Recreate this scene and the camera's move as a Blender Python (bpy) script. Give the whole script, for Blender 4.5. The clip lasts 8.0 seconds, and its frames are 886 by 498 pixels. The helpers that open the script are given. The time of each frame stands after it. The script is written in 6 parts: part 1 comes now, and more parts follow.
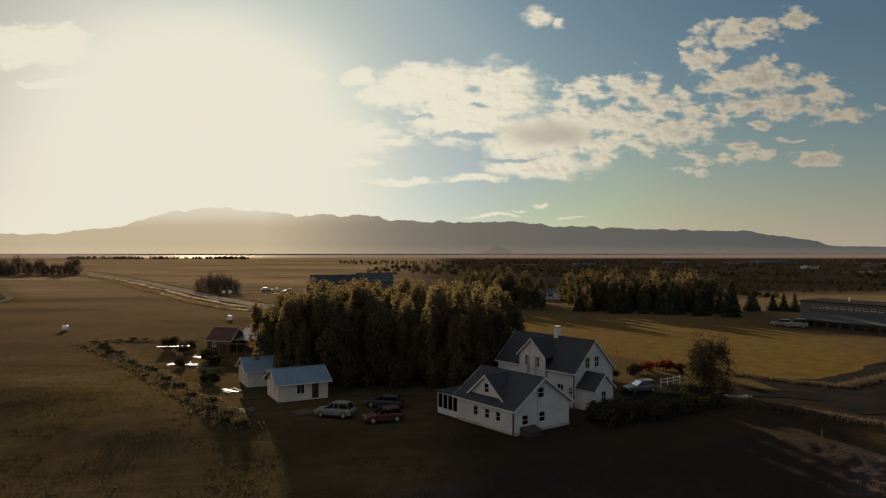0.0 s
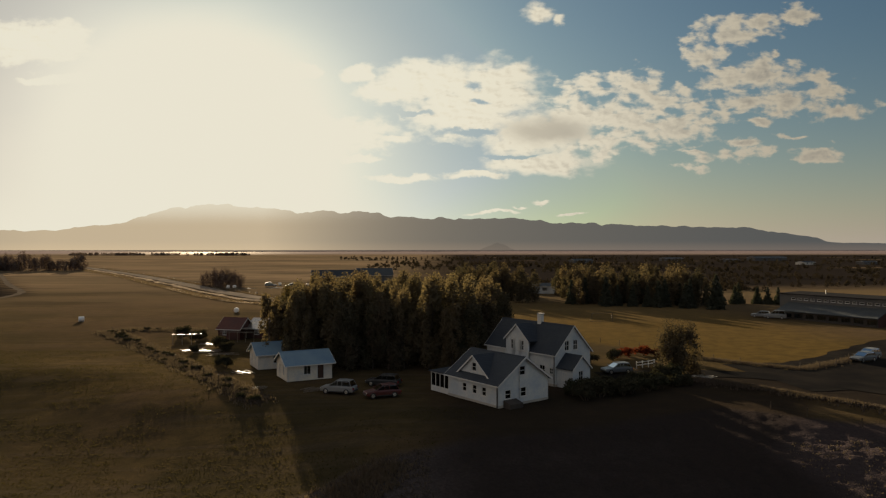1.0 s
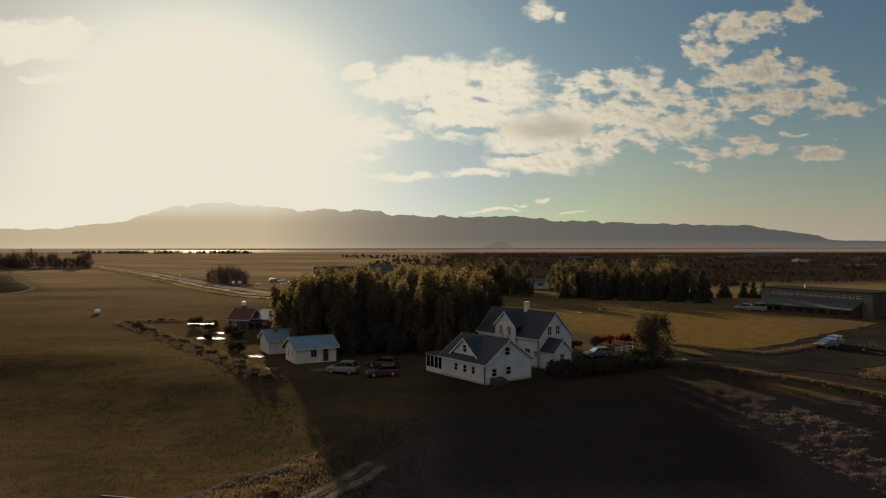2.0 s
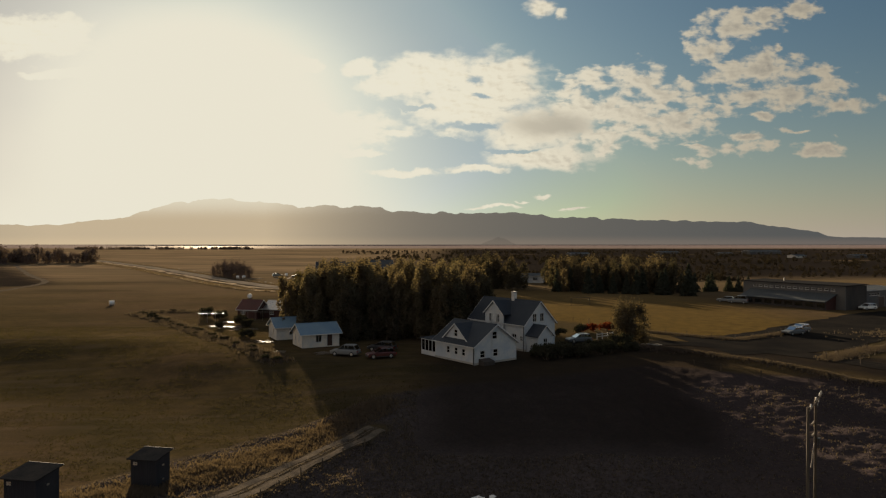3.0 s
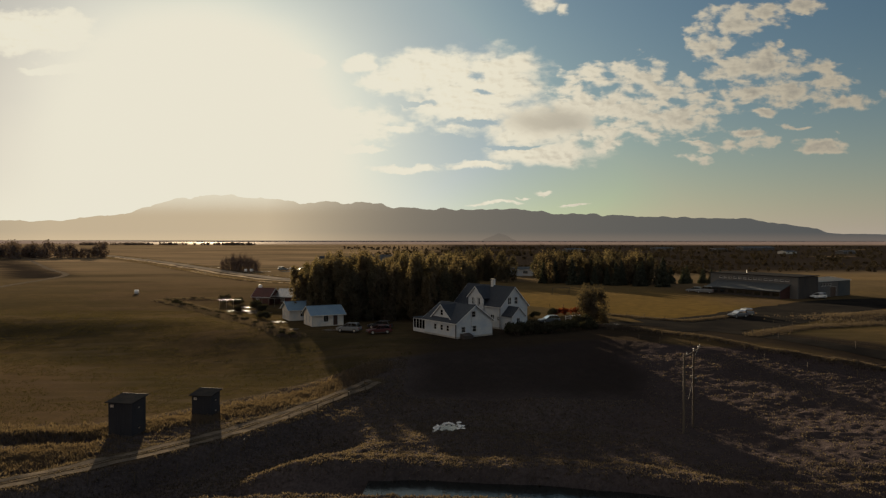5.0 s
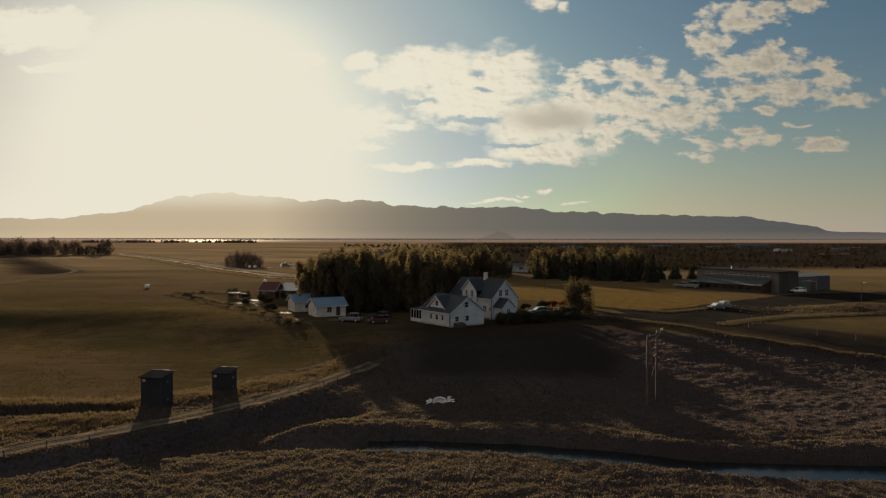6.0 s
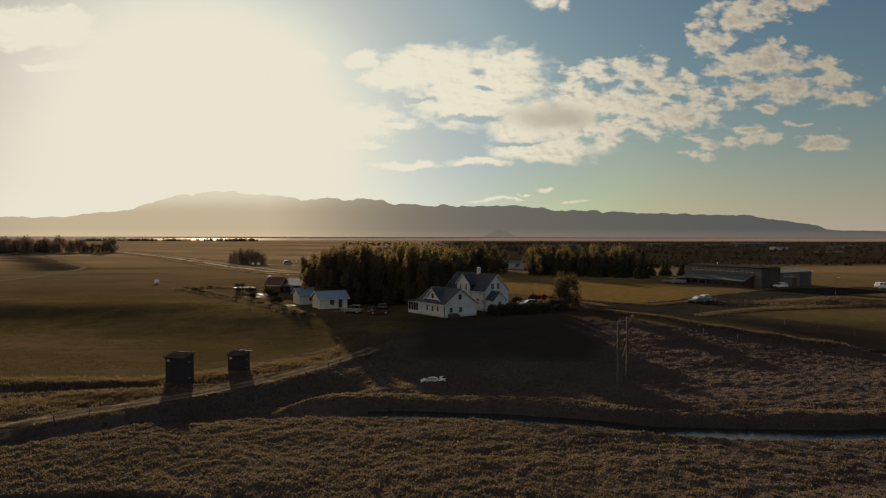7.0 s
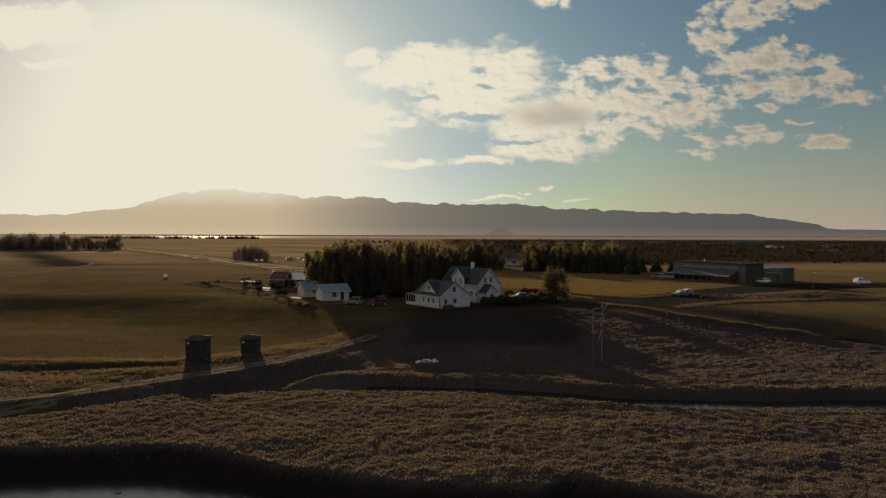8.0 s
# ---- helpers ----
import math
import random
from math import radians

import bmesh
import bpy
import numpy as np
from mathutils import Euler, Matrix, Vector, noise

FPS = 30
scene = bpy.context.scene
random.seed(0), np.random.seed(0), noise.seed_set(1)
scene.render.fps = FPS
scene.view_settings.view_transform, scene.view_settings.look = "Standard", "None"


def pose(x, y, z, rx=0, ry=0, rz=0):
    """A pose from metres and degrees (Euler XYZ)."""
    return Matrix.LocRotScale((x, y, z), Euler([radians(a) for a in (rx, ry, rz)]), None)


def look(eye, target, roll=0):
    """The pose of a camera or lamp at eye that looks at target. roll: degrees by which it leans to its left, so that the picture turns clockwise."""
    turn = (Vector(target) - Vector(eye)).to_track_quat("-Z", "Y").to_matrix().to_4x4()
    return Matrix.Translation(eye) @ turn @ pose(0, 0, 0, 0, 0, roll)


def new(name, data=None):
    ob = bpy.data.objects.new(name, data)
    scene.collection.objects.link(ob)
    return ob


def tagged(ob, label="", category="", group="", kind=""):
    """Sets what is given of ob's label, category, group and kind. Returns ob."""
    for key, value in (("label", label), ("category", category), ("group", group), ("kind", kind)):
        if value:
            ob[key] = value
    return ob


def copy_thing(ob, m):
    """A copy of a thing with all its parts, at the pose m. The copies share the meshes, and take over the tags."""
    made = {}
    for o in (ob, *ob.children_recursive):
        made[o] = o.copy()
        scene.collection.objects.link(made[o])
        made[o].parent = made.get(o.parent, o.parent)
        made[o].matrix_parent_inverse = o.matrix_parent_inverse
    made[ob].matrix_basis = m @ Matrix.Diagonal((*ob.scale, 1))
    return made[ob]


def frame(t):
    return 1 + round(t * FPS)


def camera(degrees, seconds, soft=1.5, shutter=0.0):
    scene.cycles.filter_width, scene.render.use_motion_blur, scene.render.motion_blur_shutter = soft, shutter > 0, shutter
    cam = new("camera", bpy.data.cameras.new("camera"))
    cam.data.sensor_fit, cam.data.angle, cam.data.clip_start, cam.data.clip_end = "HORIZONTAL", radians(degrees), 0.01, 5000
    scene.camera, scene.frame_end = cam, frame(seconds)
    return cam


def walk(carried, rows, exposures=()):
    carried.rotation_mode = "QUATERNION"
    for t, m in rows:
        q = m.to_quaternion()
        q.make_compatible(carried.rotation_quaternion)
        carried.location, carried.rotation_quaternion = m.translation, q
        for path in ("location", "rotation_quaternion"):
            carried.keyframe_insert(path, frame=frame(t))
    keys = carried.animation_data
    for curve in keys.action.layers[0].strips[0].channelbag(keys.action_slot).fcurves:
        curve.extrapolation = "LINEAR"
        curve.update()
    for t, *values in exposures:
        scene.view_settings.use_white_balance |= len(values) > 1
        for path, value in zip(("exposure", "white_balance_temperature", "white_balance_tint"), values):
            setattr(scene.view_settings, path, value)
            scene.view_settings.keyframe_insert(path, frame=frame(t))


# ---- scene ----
cam = camera(65.5, 8.0, 1.25)
PATH = [
    (0, (-0.631, -3.882, 17.909), (-0.623, -1.883, 17.915), -0.0),
    (0.5, (-0.236, -8.201, 17.748), (-0.228, -6.201, 17.749), -0.0),
    (1, (0.26, -12.291, 17.541), (0.267, -10.291, 17.537), 0.0),
    (1.5, (0.752, -16.627, 17.239), (0.757, -14.627, 17.232), -0.0),
    (2.8, (2.014, -28.264, 16.687), (2.015, -26.264, 16.67), -0.1),
    (3, (2.206, -30.133, 16.644), (2.208, -28.133, 16.624), -0.0),
    (3.5, (2.711, -34.878, 16.521), (2.712, -32.878, 16.498), -0.0),
    (4, (3.234, -39.562, 16.438), (3.235, -37.562, 16.411), 0.0),
    (4.5, (3.768, -44.14, 16.36), (3.769, -42.141, 16.33), 0.1),
    (5.8, (5.2, -56.194, 16.11), (5.196, -54.195, 16.076), 0.0),
    (6, (5.329, -57.883, 16.006), (5.327, -55.884, 15.969), 0.1),
    (6.5, (5.851, -62.39, 15.856), (5.849, -60.39, 15.817), 0.1),
    (7, (6.394, -66.857, 15.672), (6.39, -64.858, 15.631), 0.1),
    (7.5, (6.906, -71.332, 15.5), (6.901, -69.332, 15.457), 0.2),
    (8, (7.484, -75.949, 15.286), (7.478, -73.949, 15.24), 0.2),
]
walk(cam, [(t, look(eye, target, roll)) for t, eye, target, roll in PATH], [(0.0, 2.0), (8.0, 2.0)])

# ---- daylight: low sun behind thin cloud, ahead and to one side ----
SUN_AZ, SUN_EL = -18.8, 9.0
SUN_DIR = Vector((math.sin(radians(SUN_AZ)) * math.cos(radians(SUN_EL)),
                  math.cos(radians(SUN_AZ)) * math.cos(radians(SUN_EL)), math.sin(radians(SUN_EL))))
sun = new("sun", bpy.data.lights.new("sun", "SUN"))
sun.data.energy, sun.data.angle, sun.data.color = 3.5, radians(0.6), (1.0, 0.82, 0.58)
sun.matrix_world = look(SUN_DIR * 300, (0, 0, 0))

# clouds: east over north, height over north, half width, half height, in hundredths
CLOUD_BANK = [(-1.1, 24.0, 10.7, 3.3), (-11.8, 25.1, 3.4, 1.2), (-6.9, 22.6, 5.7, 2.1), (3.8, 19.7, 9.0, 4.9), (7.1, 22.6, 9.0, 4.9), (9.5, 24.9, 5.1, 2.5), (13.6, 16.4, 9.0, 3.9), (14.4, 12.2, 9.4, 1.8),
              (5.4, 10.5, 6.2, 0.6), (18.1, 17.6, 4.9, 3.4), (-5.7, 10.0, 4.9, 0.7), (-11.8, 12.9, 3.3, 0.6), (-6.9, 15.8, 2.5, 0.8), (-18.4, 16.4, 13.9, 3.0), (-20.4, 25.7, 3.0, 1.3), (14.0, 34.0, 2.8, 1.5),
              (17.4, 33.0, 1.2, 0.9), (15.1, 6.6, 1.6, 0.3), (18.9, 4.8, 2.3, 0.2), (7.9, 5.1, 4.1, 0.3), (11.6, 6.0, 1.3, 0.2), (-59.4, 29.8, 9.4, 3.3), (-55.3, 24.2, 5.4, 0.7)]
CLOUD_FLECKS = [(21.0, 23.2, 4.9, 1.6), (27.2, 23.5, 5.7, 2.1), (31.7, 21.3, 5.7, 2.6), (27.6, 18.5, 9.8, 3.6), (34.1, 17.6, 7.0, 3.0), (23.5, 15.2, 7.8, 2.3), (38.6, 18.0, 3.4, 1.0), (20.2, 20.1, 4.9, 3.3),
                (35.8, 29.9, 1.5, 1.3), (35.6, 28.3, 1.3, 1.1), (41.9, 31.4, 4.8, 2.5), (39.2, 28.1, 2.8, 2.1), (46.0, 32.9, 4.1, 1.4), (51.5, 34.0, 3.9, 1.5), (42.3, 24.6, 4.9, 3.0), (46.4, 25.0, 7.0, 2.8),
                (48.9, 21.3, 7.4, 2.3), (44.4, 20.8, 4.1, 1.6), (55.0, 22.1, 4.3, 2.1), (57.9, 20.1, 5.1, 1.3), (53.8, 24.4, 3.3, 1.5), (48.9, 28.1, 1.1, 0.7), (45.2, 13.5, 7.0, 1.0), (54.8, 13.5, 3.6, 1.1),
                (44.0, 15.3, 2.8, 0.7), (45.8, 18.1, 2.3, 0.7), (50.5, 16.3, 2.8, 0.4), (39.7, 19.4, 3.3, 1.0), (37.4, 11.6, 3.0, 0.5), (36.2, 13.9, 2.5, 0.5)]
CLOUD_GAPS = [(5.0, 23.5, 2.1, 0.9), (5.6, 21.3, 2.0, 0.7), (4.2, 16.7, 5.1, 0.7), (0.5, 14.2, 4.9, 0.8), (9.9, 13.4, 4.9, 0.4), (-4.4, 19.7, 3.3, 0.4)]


class Nodes:
    """Short hand for wiring a node tree."""

    def __init__(self, tree):
        self.t = tree

    def add(self, kind, **props):
        n = self.t.nodes.new(kind)
        for k, v in props.items():
            setattr(n, k, v)
        return n

    def set(self, socket, v):
        if isinstance(v, bpy.types.NodeSocket):
            self.t.links.new(v, socket)
        elif v is not None:
            socket.default_value = v

    def math(self, op, a, b=None, c=None, clamp=False):
        n = self.add("ShaderNodeMath", operation=op, use_clamp=clamp)
        for i, v in enumerate((a, b, c)):
            self.set(n.inputs[i], v)
        return n.outputs[0]

    def vec(self, op, a, b=None, scale=None):
        n = self.add("ShaderNodeVectorMath", operation=op)
        self.set(n.inputs[0], a)
        self.set(n.inputs[1], b)
        if scale is not None:
            self.set(n.inputs[3], scale)
        return n.outputs[1] if op in ("LENGTH", "DOT_PRODUCT", "DISTANCE") else n.outputs[0]

    def step(self, v, lo, hi, a=0.0, b=1.0):
        n = self.add("ShaderNodeMapRange", interpolation_type="SMOOTHSTEP")
        for i, q in enumerate((v, lo, hi, a, b)):
            self.set(n.inputs[i], q)
        return n.outputs[0]

    def mix(self, f, a, b, blend="MIX"):
        n = self.add("ShaderNodeMix", data_type="RGBA", blend_type=blend)
        self.set(n.inputs[0], f)
        for i, v in ((6, a), (7, b)):
            self.set(n.inputs[i], (*v, 1) if isinstance(v, tuple) and len(v) == 3 else v)
        return n.outputs[2]

    def noise(self, vector, scale, detail=4, rough=0.55, distortion=0.0):
        n = self.add("ShaderNodeTexNoise")
        self.set(n.inputs["Vector"], vector)
        for k, v in (("Scale", scale), ("Detail", detail), ("Roughness", rough), ("Distortion", distortion)):
            n.inputs[k].default_value = v
        return n.outputs[0]

    def join(self, x, y, z=0.0):
        n = self.add("ShaderNodeCombineXYZ")
        for i, v in enumerate((x, y, z)):
            self.set(n.inputs[i], v)
        return n.outputs[0]


def build_sky():
    world = bpy.data.worlds.new("sky")
    scene.world = world
    world.use_nodes = True
    world.node_tree.nodes.clear()
    N = Nodes(world.node_tree)
    d = N.add("ShaderNodeTexCoord").outputs["Generated"]
    sep = N.add("ShaderNodeSeparateXYZ")
    N.set(sep.inputs[0], d)
    deg = 180 / math.pi
    az = N.math("MULTIPLY", N.math("ARCTAN2", sep.outputs[0], sep.outputs[1]), deg)
    el = N.math("MULTIPLY", N.math("ARCSINE", sep.outputs[2]), deg)
    # clear sky
    sky = N.add("ShaderNodeTexSky", sky_type="NISHITA", sun_disc=False, sun_elevation=radians(SUN_EL),
                sun_rotation=radians(SUN_AZ), air_density=1.3, dust_density=1.6, ozone_density=2.2)
    clear = N.mix(1.0, sky.outputs[0], (0.0074, 0.0112, 0.0146), "MULTIPLY")
    clear = N.mix(1.0, clear, (0.046, 0.066, 0.078), "DARKEN")
    # bright veil of thin cloud round the sun
    away = N.math("MULTIPLY", N.math("ARCCOSINE", N.vec("DOT_PRODUCT", d, tuple(SUN_DIR))), deg)
    east = N.math("DIVIDE", sep.outputs[0], N.math("MAXIMUM", sep.outputs[1], 0.05))
    rise = N.math("DIVIDE", sep.outputs[2], N.math("MAXIMUM", sep.outputs[1], 0.05))
    p = N.vec("SCALE", N.join(east, rise), scale=100.0)
    soft = N.noise(N.vec("MULTIPLY", p, (0.6, 1.0, 1.0)), 0.055, 4, 0.5)
    drift = N.math("ADD", N.math("MULTIPLY", N.math("SUBTRACT", soft, 0.5), 5.0), away)
    clear = N.mix(N.step(drift, 7.0, 27.0), (0.080, 0.084, 0.080), clear)
    west = N.step(N.math("ADD", az, N.math("MULTIPLY", soft, 8.0)), -8.0, -34.0)
    clear = N.mix(N.math("MULTIPLY", west, N.step(el, 26.0, 10.0, 0.55, 1.0)), clear, (0.094, 0.081, 0.070))
    haze = N.math("POWER", 2.718, N.math("DIVIDE", N.math("MAXIMUM", el, 0.0), -5.0))
    clear = N.mix(1.0, clear, N.mix(haze, (0.0, 0.0, 0.0), N.mix(N.step(away, 8.0, 40.0), (0.125, 0.112, 0.078), (0.084, 0.069, 0.060))), "ADD")
    pale = N.math("POWER", 2.718, N.math("DIVIDE", away, -20.0))
    clear = N.mix(1.0, clear, N.mix(pale, (0.0, 0.0, 0.0), (0.052, 0.060, 0.055)), "ADD")
    veil = N.math("POWER", 2.718, N.math("MULTIPLY", N.math("POWER", N.math("DIVIDE", N.math("MAXIMUM", drift, 0.0), 7.9), 1.65), -1.0))
    wide = N.math("POWER", 2.718, N.math("DIVIDE", away, -8.0))
    glow = N.math("ADD", N.math("MULTIPLY", veil, 0.21), N.math("MULTIPLY", wide, 0.12))
    glow = N.math("MULTIPLY", glow, N.step(el, 21.0, 12.0, 0.55, 1.0))
    # clouds: one smooth bank, flecked towards its end, and loose shreds
    flat = N.vec("MULTIPLY", p, (0.62, 1.0, 1.0))
    warp = N.vec("SUBTRACT", N.join(N.noise(flat, 0.22, 5, 0.6), N.noise(N.vec("ADD", flat, (31.0, 7.0, 0.0)), 0.26, 5, 0.6)), (0.5, 0.5, 0.0))
    q = N.vec("ADD", p, N.vec("MULTIPLY", warp, (6.0, 3.4, 0.0)))

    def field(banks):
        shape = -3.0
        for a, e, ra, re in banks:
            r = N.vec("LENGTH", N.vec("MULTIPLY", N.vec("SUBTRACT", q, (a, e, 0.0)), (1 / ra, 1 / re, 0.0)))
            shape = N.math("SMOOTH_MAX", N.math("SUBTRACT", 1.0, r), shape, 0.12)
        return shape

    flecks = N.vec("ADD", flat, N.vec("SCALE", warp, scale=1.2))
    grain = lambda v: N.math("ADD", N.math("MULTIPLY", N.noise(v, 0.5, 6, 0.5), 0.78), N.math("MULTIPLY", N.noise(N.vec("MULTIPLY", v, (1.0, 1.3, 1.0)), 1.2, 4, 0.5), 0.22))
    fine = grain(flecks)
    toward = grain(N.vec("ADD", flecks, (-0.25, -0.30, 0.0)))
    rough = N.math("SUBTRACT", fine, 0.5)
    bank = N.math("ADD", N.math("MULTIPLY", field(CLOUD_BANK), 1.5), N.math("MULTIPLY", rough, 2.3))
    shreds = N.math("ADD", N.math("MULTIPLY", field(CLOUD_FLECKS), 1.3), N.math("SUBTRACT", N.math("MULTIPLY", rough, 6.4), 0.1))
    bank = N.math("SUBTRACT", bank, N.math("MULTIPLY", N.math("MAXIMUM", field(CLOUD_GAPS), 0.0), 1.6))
    # the rest of the sky, out of view, carries added broken cloud as fill light
    rest = N.math("MAXIMUM", N.step(N.math("ABSOLUTE", az), 36.0, 48.0), N.step(el, 23.0, 30.0))
    round_ = N.vec("SCALE", d, scale=9.0)
    loose = N.math("SUBTRACT", N.math("MULTIPLY", N.noise(round_, 0.5, 5), 4.0), 2.0)
    dens = N.math("MAXIMUM", N.math("MAXIMUM", bank, shreds), N.math("ADD", loose, N.math("MULTIPLY", N.math("SUBTRACT", rest, 1.0), 6.0)))
    cover = N.math("MULTIPLY", N.step(dens, -0.3, 0.85), N.step(el, 0.3, 2.0))
    lit = N.mix(N.step(away, 14.0, 50.0), (0.225, 0.208, 0.165), (0.110, 0.097, 0.074))
    # unseen cloud far from the sun: its tone is set for fill light
    lit = N.mix(N.step(away, 52.0, 90.0), lit, (0.132, 0.139, 0.152))
    base = N.mix(N.step(away, 14.0, 44.0), (0.150, 0.135, 0.104), (0.064, 0.060, 0.052))
    # a heavier patch in the bank, and the sides that face away from the sun
    heavy = N.vec("LENGTH", N.vec("MULTIPLY", N.vec("SUBTRACT", q, (15.0, 17.0, 0.0)), (1 / 8.0, 1 / 2.2, 0.0)))
    heavy = N.math("MULTIPLY", N.step(heavy, 1.3, 0.2), N.step(away, 16.0, 26.0))
    thick = N.math("ADD", N.math("MULTIPLY", N.step(dens, 0.5, 1.7), N.step(away, 22.0, 46.0, 0.15, 0.6)), N.math("MULTIPLY", N.math("SUBTRACT", toward, fine), 4.0))
    thick = N.math("MAXIMUM", N.math("ADD", thick, 0.0, clamp=True), N.math("MULTIPLY", heavy, 0.9))
    cloud = N.mix(thick, lit, base)
    col = N.mix(cover, clear, cloud)
    col = N.mix(1.0, col, N.mix(glow, (0.0, 0.0, 0.0), (1.0, 0.93, 0.74)), "ADD")
    # the brightest sky is all of one warm white
    tint = N.add("ShaderNodeSeparateColor")
    N.set(tint.inputs[0], col)
    white = N.add("ShaderNodeCombineColor")
    for i, top in enumerate((0.204, 0.193, 0.158)):
        N.set(white.inputs[i], N.math("SMOOTH_MIN", tint.outputs[i], top, 0.05))
    col = white.outputs[0]
    bg = N.add("ShaderNodeBackground")
    N.set(bg.inputs[0], col)
    out = N.add("ShaderNodeOutputWorld")
    N.set(out.inputs[0], bg.outputs[0])


build_sky()


# ---- materials ----
def surface(name, base, rough=0.8, var=0.25, big=0.3, fine=6.0, bump=0.2, metal=0.0, spec=0.4, warm=(1.12, 1.0, 0.82), stretch=(1, 1, 1), dist=0.03):
    """Paint or stone with stains at two scales and a fine relief."""
    m = bpy.data.materials.new(name)
    m.use_nodes = True
    m.node_tree.nodes.clear()
    N = Nodes(m.node_tree)
    p = N.vec("MULTIPLY", N.add("ShaderNodeTexCoord").outputs["Object"], tuple(float(v) for v in stretch))
    rnd = N.add("ShaderNodeObjectInfo").outputs["Random"]
    p = N.vec("ADD", p, N.join(N.math("MULTIPLY", rnd, 37.0), N.math("MULTIPLY", rnd, 11.0)))
    a, b = N.noise(p, big, 5, 0.6), N.noise(p, fine, 4, 0.6)
    dark = tuple(c * (1 - var) for c in base)
    light = tuple(min(1, c * (1 + var) * w) for c, w in zip(base, warm))
    f = N.math("ADD", N.math("MULTIPLY", a, 0.65), N.math("MULTIPLY", b, 0.35))
    col = N.mix(N.step(f, 0.3, 0.7), dark, light)
    bsdf = N.add("ShaderNodeBsdfPrincipled")
    N.set(bsdf.inputs["Base Color"], col)
    N.set(bsdf.inputs["Roughness"], N.step(b, 0.25, 0.75, max(0.05, rough - 0.12), min(1, rough + 0.1)))
    bsdf.inputs["Metallic"].default_value = metal
    bsdf.inputs["Specular IOR Level"].default_value = spec
    bm_ = N.add("ShaderNodeBump")
    bm_.inputs["Strength"].default_value, bm_.inputs["Distance"].default_value = bump, dist
    N.set(bm_.inputs["Height"], b)
    N.set(bsdf.inputs["Normal"], bm_.outputs[0])
    out = N.add("ShaderNodeOutputMaterial")
    N.set(out.inputs[0], bsdf.outputs[0])
    return m


def ribbed(name, base, rough, pitch, depth, metal=0.0, axis=0):
    """Sheet cladding with ribs a hand's width apart, and weathering."""
    m = surface(name, base, rough, 0.16, 0.5, 5.0, 0.1, metal, spec=0.25)
    N = Nodes(m.node_tree)
    tex = N.add("ShaderNodeTexWave", wave_type="BANDS", bands_direction="XYZ"[axis])
    tex.inputs["Scale"].default_value = 0.314 / pitch
    N.set(tex.inputs["Vector"], N.add("ShaderNodeTexCoord").outputs["Object"])
    bm_ = N.add("ShaderNodeBump")
    bm_.inputs["Strength"].default_value, bm_.inputs["Distance"].default_value = 0.6, depth
    N.set(bm_.inputs["Height"], tex.outputs["Fac"])
    bsdf = next(n for n in m.node_tree.nodes if n.type == "BSDF_PRINCIPLED")
    N.set(bsdf.inputs["Normal"], bm_.outputs[0])
    return m


def foliage(name, colours, through_=0.35, rough=0.7):
    """Leaves or grass blades: each one of its own shade, letting some light through."""
    m = bpy.data.materials.new(name)
    m.use_nodes = True
    m.node_tree.nodes.clear()
    N = Nodes(m.node_tree)
    rnd = N.add("ShaderNodeNewGeometry").outputs["Random Per Island"]
    ob = N.add("ShaderNodeObjectInfo").outputs["Random"]
    big = N.noise(N.add("ShaderNodeNewGeometry").outputs["Position"], 0.22, 3)
    col = N.mix(rnd, colours[0], colours[1])
    col = N.mix(N.step(N.math("ADD", N.math("MULTIPLY", ob, 0.5), N.math("MULTIPLY", big, 0.6)), 0.3, 0.8), col, colours[2])
    dif, tra, mx = N.add("ShaderNodeBsdfDiffuse"), N.add("ShaderNodeBsdfTranslucent"), N.add("ShaderNodeMixShader")
    N.set(dif.inputs[0], col)
    N.set(tra.inputs[0], N.mix(1.0, col, (1.25, 1.15, 0.7), "MULTIPLY"))
    mx.inputs[0].default_value = through_
    N.set(mx.inputs[1], dif.outputs[0])
    N.set(mx.inputs[2], tra.outputs[0])
    out = N.add("ShaderNodeOutputMaterial")
    N.set(out.inputs[0], mx.outputs[0])
    return m


def glass(name, tint=(0.75, 0.8, 0.82)):
    m = bpy.data.materials.new(name)
    m.use_nodes = True
    m.node_tree.nodes.clear()
    N = Nodes(m.node_tree)
    fr = N.add("ShaderNodeFresnel")
    fr.inputs[0].default_value = 1.52
    tr, gl, mx = N.add("ShaderNodeBsdfTransparent"), N.add("ShaderNodeBsdfGlossy"), N.add("ShaderNodeMixShader")
    N.set(tr.inputs[0], (*tint, 1))
    gl.inputs["Roughness"].default_value = 0.03
    N.set(mx.inputs[0], N.math("ADD", N.math("MULTIPLY", fr.outputs[0], 1.0), 0.01, clamp=True))
    N.set(mx.inputs[1], tr.outputs[0])
    N.set(mx.inputs[2], gl.outputs[0])
    out = N.add("ShaderNodeOutputMaterial")
    N.set(out.inputs[0], mx.outputs[0])
    return m


